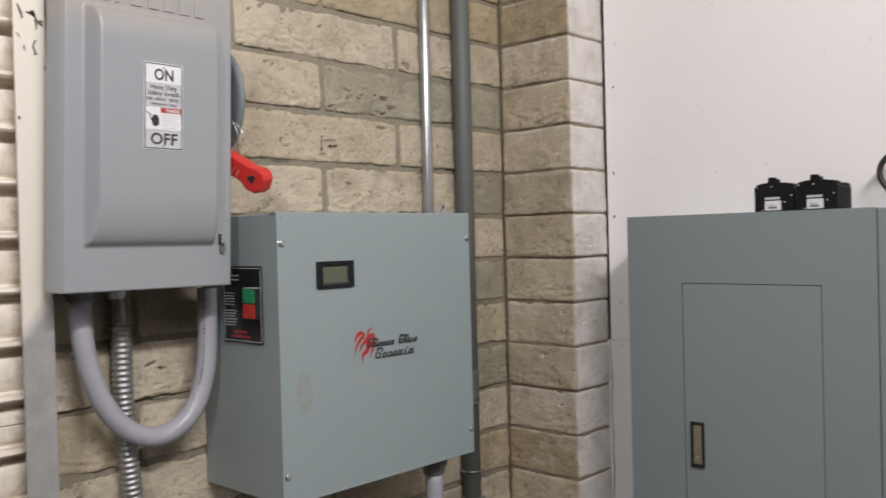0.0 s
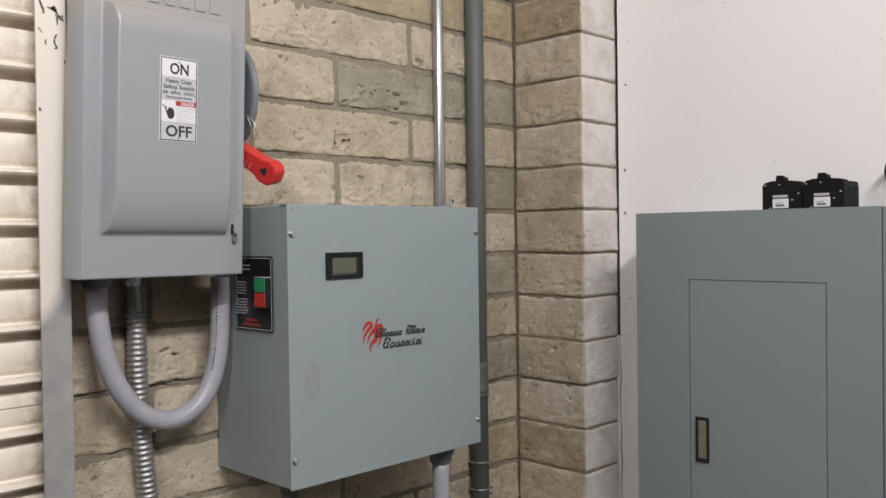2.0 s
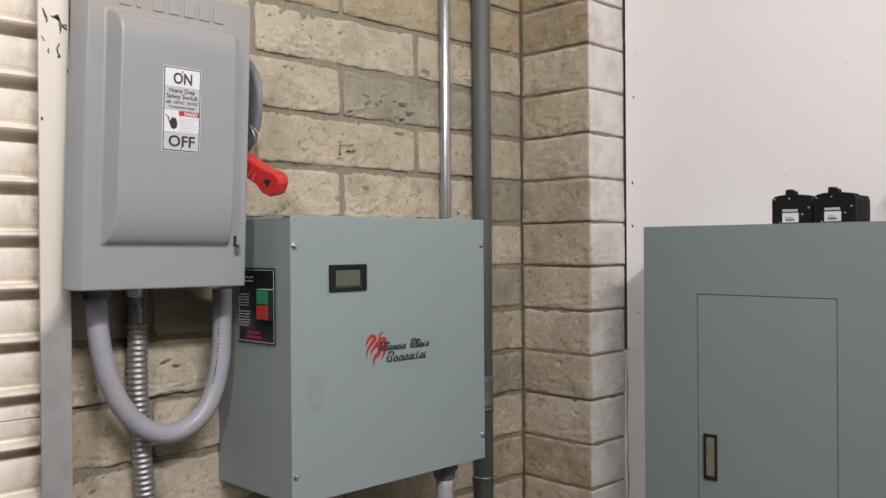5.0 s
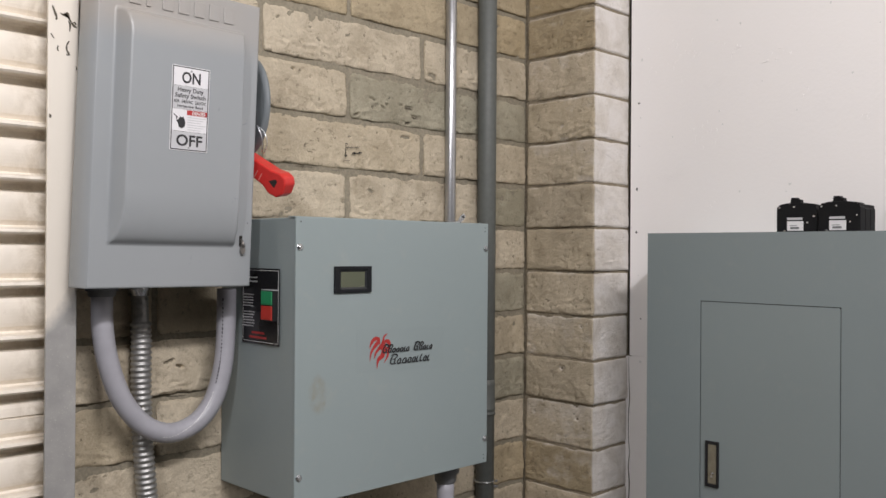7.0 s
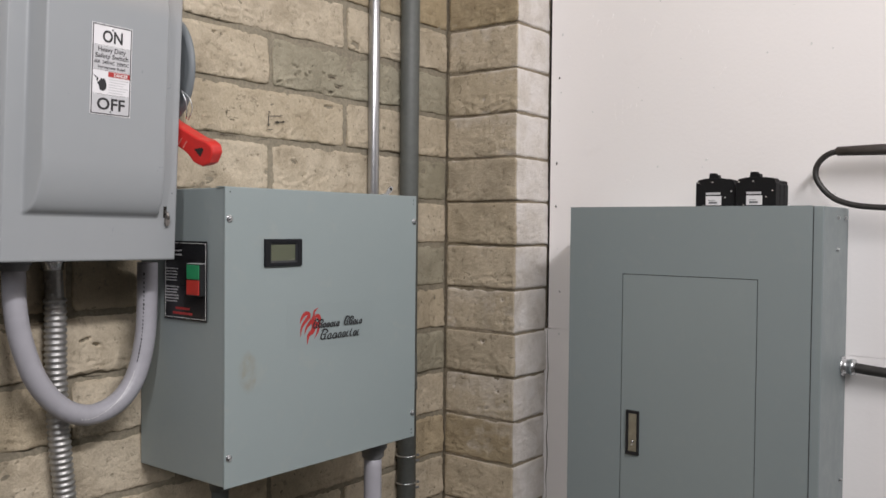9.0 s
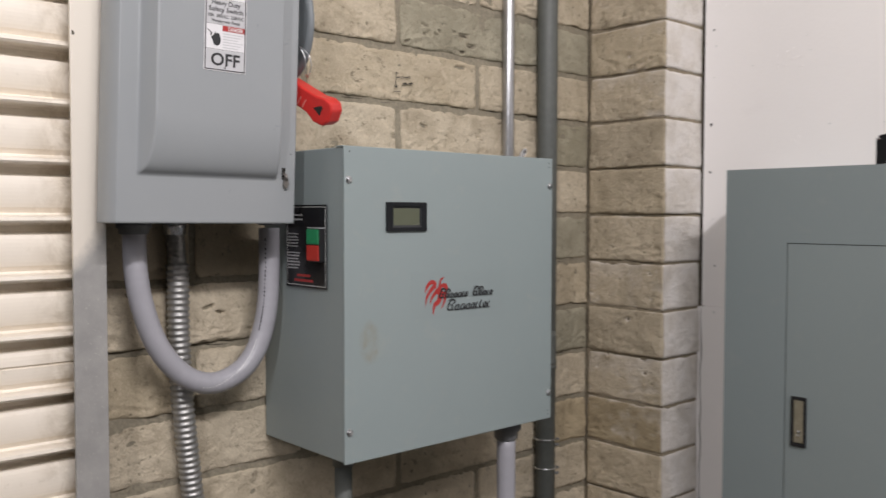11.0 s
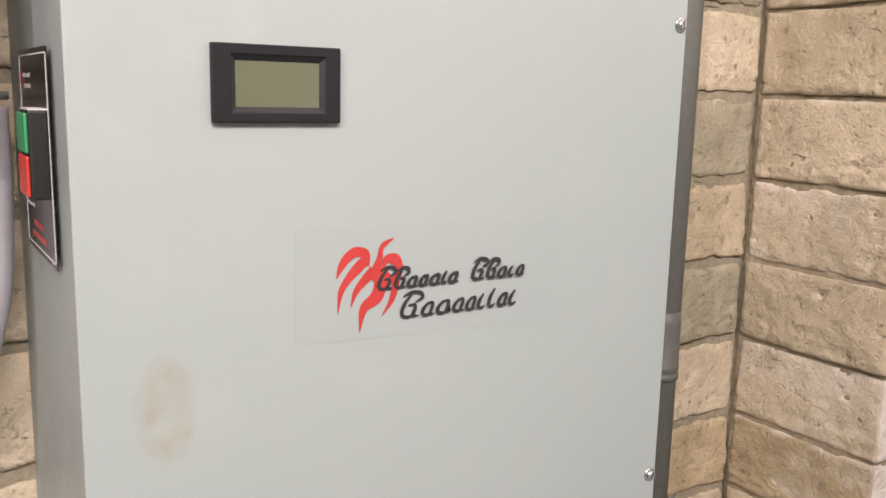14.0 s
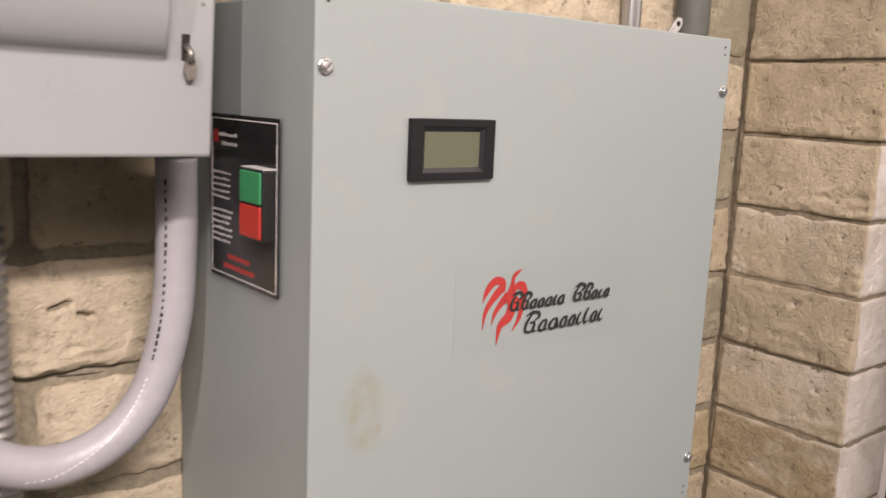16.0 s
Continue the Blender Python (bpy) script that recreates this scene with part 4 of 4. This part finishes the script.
# ---- panelboard on the white wall ----
QX0, QX1, QY, QZ0, QZ1 = -0.122, 0.3615, 3.140, 0.655, 1.573
panel = thing("breaker_panel", (0.12, WY, QZ0), "dark grey enamelled breaker panel on the white wall", "breaker panel")
part("body", made(QX0 + 0.003, QY + 0.004, QZ0 + 0.003, QX1 + 0.018, WY - 0.001, QZ1 - 0.001, 0.002), PANEL_PAINT, panel)
part("seam", made(QX1 - 0.0005, QY + 0.0032, QZ0 + 0.003, QX1 + 0.0012, QY + 0.0045, QZ1 - 0.0012), DARK, panel)
DX0, DX1, DZ0, DZ1 = 0.0, 0.2675, 0.800, 1.4375
g = 0.0015
front = bmesh.new()
xs, zs = (QX0, DX0 - g, DX1 + g, QX1), (QZ0, DZ0 - g, DZ1 + g, QZ1)
grid_v = [[front.verts.new((x, QY, z)) for z in zs] for x in xs]
for i in range(3):
    for k in range(3):
        if (i, k) != (1, 1):
            front.faces.new((grid_v[i][k], grid_v[i + 1][k], grid_v[i + 1][k + 1], grid_v[i][k + 1]))
sheet = bmesh.ops.extrude_face_region(front, geom=front.faces[:])
for v in [q for q in sheet["geom"] if isinstance(q, bmesh.types.BMVert)]:
    v.co.y += 0.003
bmesh.ops.recalc_face_normals(front, faces=front.faces[:])
trim_front = part("front_trim", front, PANEL_PAINT, panel)
part("gap", made(DX0 - g, QY + 0.0025, DZ0 - g, DX1 + g, QY + 0.0038, DZ1 + g), DARK, panel)
leaf = [(cx + 0.003 * math.cos(a), cz + 0.003 * math.sin(a)) for cx, cz, a0 in ((DX1 - 0.003, DZ1 - 0.003, 0), (DX0 + 0.003, DZ1 - 0.003, 1), (DX0 + 0.003, DZ0 + 0.003, 2), (DX1 - 0.003, DZ0 + 0.003, 3))
        for a in ((a0 + j / 5) * math.pi / 2 for j in range(6))]
leaf = slab(leaf, 0.0026, on_white(QY + 0.0022))
bmesh.ops.bevel(leaf, geom=[e for e in leaf.edges if len(e.link_faces) == 2 and abs(e.calc_face_angle() - math.pi / 2) < 0.1], offset=0.0009, segments=2, affect="EDGES")
pdoor = part("door", leaf, DOOR_PAINT, panel, "closed grey panel door")
lx0, lx1, lz0, lz1 = 0.0125, 0.0405, 1.077, 1.166
latch = part("latch", framed((lx0, lx0 + 0.0045, lx1 - 0.0045, lx1), (lz0, lz0 + 0.006, lz1 - 0.006, lz1), 0.0045, on_white(QY - 0.0004), 0.001), BLACK, pdoor, "black latch frame")
part("latch_paddle", made(lx0 + 0.0045, QY - 0.003, lz0 + 0.006, lx1 - 0.0045, QY - 0.0005, lz1 - 0.006, 0.0015), NICKEL, latch, "worn brass-grey latch paddle")
for q in (1.098, 1.104):
    part("key_pin", tube([(0.0265 + (q - 1.098) * 0.5, QY - 0.003, q), (0.0265, QY - 0.0055, q)], 0.0024, 10), ZINC, latch)
for y, z in ((3.235, 1.553), (3.285, 1.553), (3.235, 1.495), (3.285, 1.06), (3.235, 0.78)):
    M = Matrix(((0, 0, 1, QX1 + 0.018), (1, 0, 0, y), (0, 1, 0, z), (0, 0, 0, 1)))
    screw(M, panel, 0.003)
whip = thing("cable_whip", (QX1, 3.287, 1.275), "black cable leaving a zinc connector in the panel's side", "cable")
part("connector", tube([(QX1 + 0.0165 + d, 3.287, 1.275) for d in (0, 0.006, 0.0065, 0.016, 0.0165, 0.026)], [0.019, 0.019, 0.0135, 0.0135, 0.016, 0.0145], 10), ZINC, whip, "zinc cable connector")
part("jacket", tube(smooth_path([(QX1 + 0.03, 3.287, 1.275), (0.46, 3.287, 1.270), (0.60, 3.29, 1.264), (0.72, 3.30, 1.26), (0.76, WY + 0.01, 1.26)], 8), 0.0095, 14), RUBBER, whip)

# cable loop hanging beside the panel
coil = thing("power_cable", (0.37, 3.27, 1.57), "black rubber cable looped against the white wall", "cable")
loop_pts = smooth_path([(0.78, WY + 0.01, 1.675), (0.70, 3.28, 1.675), (0.52, 3.27, 1.676), (0.43, 3.27, 1.677), (0.374, 3.27, 1.677), (0.350, 3.27, 1.671), (0.334, 3.27, 1.655), (0.330, 3.27, 1.636),
                        (0.337, 3.27, 1.617), (0.355, 3.27, 1.596), (0.382, 3.268, 1.5815), (0.43, 3.268, 1.573), (0.55, 3.27, 1.568), (0.70, 3.28, 1.56), (0.80, WY + 0.01, 1.56)], 8)
part("jacket", tube(loop_pts, 0.0055, 14), RUBBER, coil)
part("sleeve", tube([(0.366, 3.27, 1.6765), (0.368, 3.27, 1.677), (0.43, 3.27, 1.677), (0.52, 3.27, 1.676)], [0.006, 0.0085, 0.0100, 0.0105], 16), SLEEVE, coil, "thicker heat-shrink sleeve")


# ---- loose breakers on the panel ----
def breaker(x, y, poles, turn):
    """A moulded-case breaker on its base, toggles up; one case for each pole."""
    ob = thing("circuit_breaker", (0, 0, 0), "black moulded circuit breaker with a white label, loose on the panel", "circuit breaker", "loose breakers")
    for k in range(poles):
        y0 = k * 0.0215
        low = 1.0 if k == 0 else 0.94
        prof = [(-0.0385, 0.0), (0.0385, 0.0), (0.0385, 0.044), (0.0365, 0.046), (0.0365, 0.0515), (0.030, 0.0535), (0.010, 0.0560), (-0.020, 0.0555), (-0.030, 0.0530), (-0.0345, 0.0525), (-0.0345, 0.0490), (-0.0385, 0.0480)]
        bm = slab([(u, v * low) for u, v in prof], 0.0208, on_white(y0 + 0.0208))
        bmesh.ops.bevel(bm, geom=[e for e in bm.edges if e.calc_length() > 0.006], offset=0.0008, segments=1, affect="EDGES")
        case = part("case", bm, BREAKER, ob)
        if k == 0:
            part("toggle", slab([(-0.015, 0.053), (0.006, 0.054), (0.005, 0.0620), (-0.001, 0.0635), (-0.002, 0.0660), (-0.013, 0.0660)], 0.013, on_white(y0 + 0.019)), BREAKER, case)
            part("label_plate", slab([(-0.018, 0.003), (0.013, 0.003), (0.013, 0.021), (-0.018, 0.021)], 0.0004, on_white(-0.0001)), STICKER, case, "white label")
            part("print", bars([(-0.012, 0.006, 0.017, 0.004), (-0.013, 0.012, 0.014, 0.0012)], on_white(-0.0006), 0.0002), FITTING, case)
            part("print", bars([(-0.018, 0.0235, 0.029, 0.0045)], on_white(-0.0001), 0.0003), STICKER_GREY, case)
            for u, v in ((-0.033, 0.047), (-0.005, 0.048), (0.020, 0.018), (-0.023, 0.003), (0.032, 0.030)):
                part("case_rivet", slab([(u - 0.0022, v - 0.001), (u + 0.0012, v - 0.0012), (u + 0.0024, v + 0.001), (u - 0.001, v + 0.0014)], 0.0004, on_white(-0.0001)), ZINC, case)
    ob.matrix_basis = pose(x, y, QZ1 + 0.0005, 0, 0, turn) @ Matrix.Diagonal((0.99, 1.0, 1.0, 1.0))
    return ob


breaker(0.1605, 3.206, 2, 2)
breaker(0.2420, 3.198, 3, -3)


# ---- blocks of the wall and pier ----
part("crack", slab(plume(CRACK, [0.0006, 0.0022, 0.0012, 0.0026, 0.0010, 0.0020]), 0.0004, on_white(WY - 0.0004)), CHIP, north, "dark hairline crack in the filler")



def steps(length, size, rim=0.0025):
    """Places along a block: close at the two arrises, even between them."""
    n = max(3, round((length - 2 * rim) / size))
    return [0.0] + [rim + (length - 2 * rim) * i / n for i in range(n + 1)] + [length]


def relief(q, v, h):
    """Height of the block's face: slow sag, sandy lumps, and torn overlapping ridges where the wet block slumped."""
    x = 0.0022 * noise.noise(q * 11) + 0.0012 * noise.noise(q * 42) + 0.0006 * noise.noise(q * 130)
    low = max(0.0, min(1.0, (0.72 * h - v) / (0.5 * h)))
    low *= max(0.0, min(1.0, 0.62 + 1.1 * noise.noise(Vector((q.x * 9, q.y * 14, q.z + 4)))))
    if low > 0.0:
        bend = 0.010 * noise.noise(Vector((q.x * 24, q.y * 20, q.z + 9)))
        ridge = 1 - 2.2 * abs(noise.noise(Vector((q.x * 30, (q.y + bend) * 78, q.z))))
        x += low * (0.0008 + 0.0023 * ridge + 0.0014 * noise.noise(q * 105))
    hole = noise.noise(q * 70 + Vector((3, 8, 1)))
    if hole > 0.52:
        x -= 0.012 * (hole - 0.52)
    return x


GOUGES = ((2.787, 1.8310, 0.026, 0.001, 0.0044), (2.807, 1.8140, 0.025, 0.001, 0.0042), (2.789, 1.8000, 0.016, 0.000, 0.0034), (2.694, 1.8400, 0.016, -0.003, 0.0026), (2.733, 1.8340, 0.008, -0.005, 0.0026),
          (2.722, 1.8270, 0.011, -0.004, 0.0026), (2.696, 1.8240, 0.010, -0.004, 0.0028), (2.770, 1.8370, 0.010, -0.003, 0.0026), (2.650, 1.8000, 0.016, 0.006, 0.0028), (2.851, 1.9100, 0.026, -0.002, 0.0050),
          (2.862, 1.9015, 0.014, 0.002, 0.0036), (2.778, 1.7695, 0.026, 0.001, 0.0030), (2.255, 1.3450, 0.018, 0.003, 0.0034), (2.275, 1.3380, 0.014, -0.002, 0.0030), (2.50, 1.872, 0.010, -0.002, 0.0026),
          (2.56, 1.938, 0.008, -0.004, 0.0026), (2.47, 1.960, 0.007, 0.003, 0.0024), (2.63, 1.955, 0.010, 0.002, 0.0024), (2.69, 1.655, 0.014, -0.004, 0.0032))


def gouged(y, z, near):
    """Depth broken out of the block at this place."""
    deep = 0.0
    for gy, gz, run, lean, width in near:
        t = (y - gy) / run
        if -0.05 < t < 1.05:
            a = (z - gz - lean * t + 0.0022 * noise.noise(Vector((y * 160, gz * 50, 2)))) / width
            if abs(a) < 1:
                deep = max(deep, 0.0095 * (1 - a * a) * math.sin(math.pi * min(1, max(0.06, t))) ** 0.4)
    return deep


def block_mesh(name, w, h, seed, size, y0, z0):
    """One slump block, face at x = 0 outward, lower left corner at the origin (right +y, up z)."""
    r = random.Random(seed)
    off = Vector((r.uniform(-50, 50), r.uniform(-50, 50), r.uniform(-50, 50)))
    tilt = r.uniform(-0.0012, 0.0012)
    near = [g for g in GOUGES if y0 - 0.02 < g[0] < y0 + w and z0 < g[1] < z0 + h] if size < 0.005 else []
    if near:
        size = 0.0018
    us, vs = steps(w, size), steps(h, size)
    nu, nv = len(us) - 1, len(vs) - 1
    worn = [[r.uniform(0.0, 0.0036) for b in range(2)] for a in range(2)]
    verts, faces = [], []
    for i, u0 in enumerate(us):
        for k, v0 in enumerate(vs):
            u, v = u0, v0
            q = Vector((u, v, 0)) + off
            eu, ev = min(u, w - u), min(v, h - v)
            cu, cv = max(0.0, 1 - eu / 0.009), max(0.0, 1 - ev / 0.009)
            cut_off = worn[u > w / 2][v > h / 2]
            x = relief(q, v, h) + tilt - (gouged(y0 + u, z0 + v, near) if near else 0.0)
            x -= (0.0020 + 0.0018 * noise.noise(q * 60)) * max(0.0, 1 - min(eu, v) / 0.0036)
            x -= (0.0022 + 0.0030 * noise.noise(q * 34)) * max(0.0, 1 - (h - v) / 0.0060)
            wob = 0.0012 * noise.noise(q * 26) + 0.0013 * noise.noise(q * 95)
            if eu < 0.004:
                u += (1 if u < w / 2 else -1) * cut_off * cv * cv + wob
            if ev < 0.004:
                v += (1 if v < h / 2 else -1) * cut_off * cu * cu + wob * 1.6 + 0.0014 * noise.noise(Vector((u * 9, seed, 3)))
            verts.append((x, u, v))
    idx = lambda i, k: i * (nv + 1) + k
    for i in range(nu):
        for k in range(nv):
            faces.append((idx(i, k), idx(i + 1, k), idx(i + 1, k + 1), idx(i, k + 1)))
    face_count = len(faces)
    ring = [idx(i, 0) for i in range(nu + 1)] + [idx(nu, k) for k in range(1, nv + 1)] + [idx(i, nv) for i in range(nu - 1, -1, -1)] + [idx(0, k) for k in range(nv - 1, 0, -1)]
    base = len(verts)
    verts += [(-0.03, verts[q][1], verts[q][2]) for q in ring]
    for a in range(len(ring)):
        b = (a + 1) % len(ring)
        faces.append((ring[b], ring[a], base + a, base + b))
    me = bpy.data.meshes.new(name)
    me.from_pydata(verts, [], faces)
    me.polygons.foreach_set("use_smooth", [i < face_count for i in range(len(me.polygons))])
    me.update()
    return me


def corner_mesh(name, h, seed, size):
    """A pier block: face of 0.2 m towards the room's south, return of 0.14 m beside the white wall."""
    r = random.Random(seed)
    off = Vector((r.uniform(-50, 50), r.uniform(-50, 50), r.uniform(-50, 50)))
    w, d = PX - BX - 0.003, WY - PY
    vs = steps(h, size)
    ss = steps(w, size) + [w + q for q in steps(d, size)[1:]]
    nv, ns = len(vs) - 1, len(ss) - 1
    turn_at = len(steps(w, size)) - 1
    lift = r.uniform(-0.0016, 0.0016)
    verts, faces = [], []
    for i, s in enumerate(ss):
        for k, v0 in enumerate(vs):
            v = v0
            q = Vector((s, v, 7)) + off
            ev = min(v, h - v)
            out = relief(q, v, h) * (1.0 if i < turn_at else 0.55) + lift
            out -= (0.0028 + 0.0022 * noise.noise(q * 60)) * max(0.0, 1 - v / 0.0032)
            out -= (0.0020 + 0.0030 * noise.noise(q * 34)) * max(0.0, 1 - (h - v) / 0.0060)
            if ev < 0.004:
                v += 0.0010 * noise.noise(q * 26) + 0.0007 * noise.noise(q * 85) + 0.0018 * noise.noise(Vector((s * 8, seed, 5)))
            if i < turn_at:
                out -= 0.004 * max(0.0, 1 - s / 0.006) ** 2
                co = (-w + s, -out, v)
            elif i == turn_at:
                co = (out - 0.0006, -out + 0.0006, v)
            else:
                co = (out, s - w, v)
            verts.append(co)
    idx = lambda i, k: i * (nv + 1) + k
    for i in range(ns):
        for k in range(nv):
            faces.append((idx(i, k), idx(i + 1, k), idx(i + 1, k + 1), idx(i, k + 1)))
    face_count = len(faces)
    m = len(verts)
    for i in range(ns + 1):
        for k in (0, nv):
            x, y, z = verts[idx(i, k)]
            verts.append((min(x, -0.03), max(y, 0.03), z) if 0 < i < ns else ((x, 0.03, z) if i == 0 else (-0.03, y, z)))
    for i in range(ns):
        faces.append((idx(i + 1, 0), idx(i, 0), m + 2 * i, m + 2 * i + 2))
        faces.append((idx(i, nv), idx(i + 1, nv), m + 2 * i + 3, m + 2 * i + 1))
    for k in range(nv):
        a = idx(0, k)
        verts += [(verts[a][0], 0.03, verts[a][2]), (verts[a + 1][0], 0.03, verts[a + 1][2])]
        faces.append((a, a + 1, len(verts) - 1, len(verts) - 2))
    me = bpy.data.meshes.new(name)
    me.from_pydata(verts, [], faces)
    me.polygons.foreach_set("use_smooth", [i < face_count for i in range(len(me.polygons))])
    me.update()
    return me


COURSE, BED0, J = 0.1003, 1.6885 - 16 * 0.1003, 0.0110


def lay(name, me, mat, place, parent):
    me.materials.append(mat)
    ob = new(name, me)
    ob.location = place
    ob.parent = parent
    return ob


seed = 100
for k in range(0, 33):
    z = BED0 + k * COURSE
    size = 0.0033 if 7 <= k <= 20 else 0.012
    joints = [2.037, 2.437, 2.837] if k % 2 == 0 else [2.237, 2.637, 3.037]
    stops = [2.066 - J / 2] + [y for y in joints if y > 2.1] + [PY - 0.001 + J / 2]
    for a, b in zip(stops, stops[1:]):
        seed += 1
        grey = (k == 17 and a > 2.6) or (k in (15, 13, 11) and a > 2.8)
        ochre = (k in (19, 20) and a > 2.2) or (k == 9 and a > 2.8)
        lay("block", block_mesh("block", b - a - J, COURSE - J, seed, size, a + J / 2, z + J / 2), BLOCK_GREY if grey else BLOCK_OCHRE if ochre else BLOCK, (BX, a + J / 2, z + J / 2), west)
    seed += 1
    lay("block", corner_mesh("corner_block", COURSE - J * 0.5, seed, size), OCHRE_CORNER if k in (9, 19, 20) else BLOCK_CORNER, (PX, PY, z + J * 0.25), pier)


def mortar_bed(name, across, up, size, place, parent, mat):
    """Uneven trowelled mortar between the blocks, in places smeared nearly flush."""
    nu, nv = round(across / size), round(up / size)
    verts = []
    for i in range(nu + 1):
        for k in range(nv + 1):
            u, v = across * i / nu, up * k / nv
            q = Vector((u, v, place[1]))
            verts.append((0.0022 * noise.noise(q * 13) + 0.0016 * noise.noise(q * 55) + 0.0008 * noise.noise(q * 140), u, v))
    faces = [(i * (nv + 1) + k, (i + 1) * (nv + 1) + k, (i + 1) * (nv + 1) + k + 1, i * (nv + 1) + k + 1) for i in range(nu) for k in range(nv)]
    base = len(verts)
    verts += [(-0.006, u, v) for u, v in ((0, 0), (across, 0), (across, up), (0, up))]
    faces.append((base + 3, base + 2, base + 1, base))
    me = bpy.data.meshes.new(name)
    me.from_pydata(verts, [], faces)
    me.polygons.foreach_set("use_smooth", [True] * len(me.polygons))
    me.materials.append(mat)
    ob = new(name, me)
    ob.parent = parent
    return ob


bed = mortar_bed("mortar_bed", PY - 2.066, 1.34, 0.0042, (BX, 2.066, 0.78), west, MORTAR)
bed.location = (BX - 0.0029, 2.066, 0.78)
bed = mortar_bed("mortar_bed", PX - BX - 0.004, 1.34, 0.0042, (BX, PY, 0.78), pier, MORTAR_DARK)
bed.matrix_local = Matrix(((0, 1, 0, BX), (-1, 0, 0, PY + 0.0043), (0, 0, 1, 0.78), (0, 0, 0, 1)))

# faint pen marks on one block
pen = on_brick(BX + 0.0040)
rnd = random.Random(4)
scribble = []
for u0, v0, length, climb in ((2.6290, 1.7345, 0.033, 0.003), (2.6430, 1.7240, 0.025, 0.003)):
    line = [(u0 + length * i / 17, v0 + climb * i / 17 + rnd.uniform(0.0006, 0.0022) * (1 if i % 2 else -1)) for i in range(18)]
    scribble.append(slab(plume(line, [0.0006, 0.0010, 0.0005, 0.0009, 0.0005]), 0.0004, pen))
for line in ([(2.6285, 1.7425), (2.6280, 1.7300), (2.6280, 1.7165)], [(2.6248, 1.7200), (2.6278, 1.7160), (2.6310, 1.7205)], [(2.6230, 1.7092), (2.6305, 1.7090), (2.6380, 1.7100)], [(2.6270, 1.7420), (2.6305, 1.7430), (2.6310, 1.7395)]):
    scribble.append(slab(plume(line, [0.0008, 0.0014, 0.0010]), 0.0004, pen))
strokes = merge(*scribble)
part("pen_mark", strokes, INK, west, "faint dark pen scribble")

# dark cracks along the bed joints; dark slabs as shade in the deepest breaks
rnd = random.Random(21)


def crack(y, z, run, lean, width, steps_count=5):
    """A ragged dark break: a wandering stroke that swells and thins."""
    pts, u, v = [], 0.0, 0.0
    for i in range(steps_count):
        pts.append((u, v))
        u += run / steps_count * rnd.uniform(0.6, 1.4)
        v += lean / steps_count + rnd.uniform(-1, 1) * min(width, 0.003) * 1.1
    ws = [width * rnd.uniform(0.2, 0.8) for i in range(steps_count)]
    ws[0] = ws[-1] = width * 0.15
    part("chip", slab(plume(pts, ws), 0.0065, on_brick(BX - 0.0085, y, z)), CHIP, west)


for y, z, run, lean, width in ((2.515, 1.690, 0.055, -0.001, 0.0013), (2.600, 1.688, 0.050, 0.001, 0.0013), (2.585, 1.889, 0.030, -0.001, 0.0013), (2.450, 1.894, 0.050, 0.0, 0.0013),
                               (3.062, 1.588, 0.050, -0.001, 0.0014), (3.065, 1.388, 0.045, 0.001, 0.0014), (2.790, 1.8313, 0.020, 0.001, 0.0030), (2.810, 1.8143, 0.019, 0.001, 0.0030), (2.792, 1.8003, 0.011, 0.000, 0.0022), (2.855, 1.9098, 0.018, -0.002, 0.0032),
                                (3.060, 1.188, 0.055, 0.006, 0.0016), (2.26, 1.289, 0.04, 0.003, 0.0013)):
    crack(y, z, run, lean, width)

# scratches through the paint of the guide rail
for pts, w in (([(2.0440, 1.880), (2.0470, 1.872), (2.0500, 1.864), (2.0490, 1.860)], 0.0032), ([(2.0550, 1.871), (2.0610, 1.869), (2.0650, 1.873), (2.0690, 1.864)], 0.0026),
               ([(2.0600, 1.872), (2.0670, 1.866), (2.0725, 1.858), (2.0790, 1.8535)], 0.0030), ([(2.0665, 1.862), (2.0690, 1.856), (2.0685, 1.8465)], 0.0026), ([(2.0700, 1.858), (2.0750, 1.861), (2.0780, 1.858)], 0.0022),
               ([(2.0420, 1.840), (2.0445, 1.836), (2.0470, 1.833)], 0.0018), ([(2.0525, 1.824), (2.0515, 1.819), (2.0535, 1.816)], 0.0022), ([(2.0680, 1.833), (2.0645, 1.826), (2.0650, 1.819), (2.0690, 1.8125)], 0.0030),
               ([(2.0640, 1.813), (2.0665, 1.8125), (2.0695, 1.8135)], 0.0018), ([(2.0410, 1.7245), (2.0425, 1.722), (2.0412, 1.7195)], 0.0030), ([(2.0780, 1.798), (2.0790, 1.795), (2.0782, 1.792)], 0.0016)):
    ws = [w * 0.5] + [w * rnd.uniform(0.6, 1.2) for i in range(len(pts) + 1)] + [w * 0.3]
    part("scratch", slab(plume(pts, ws), 0.0004, on_brick(-0.4129)), CHIP, rail)
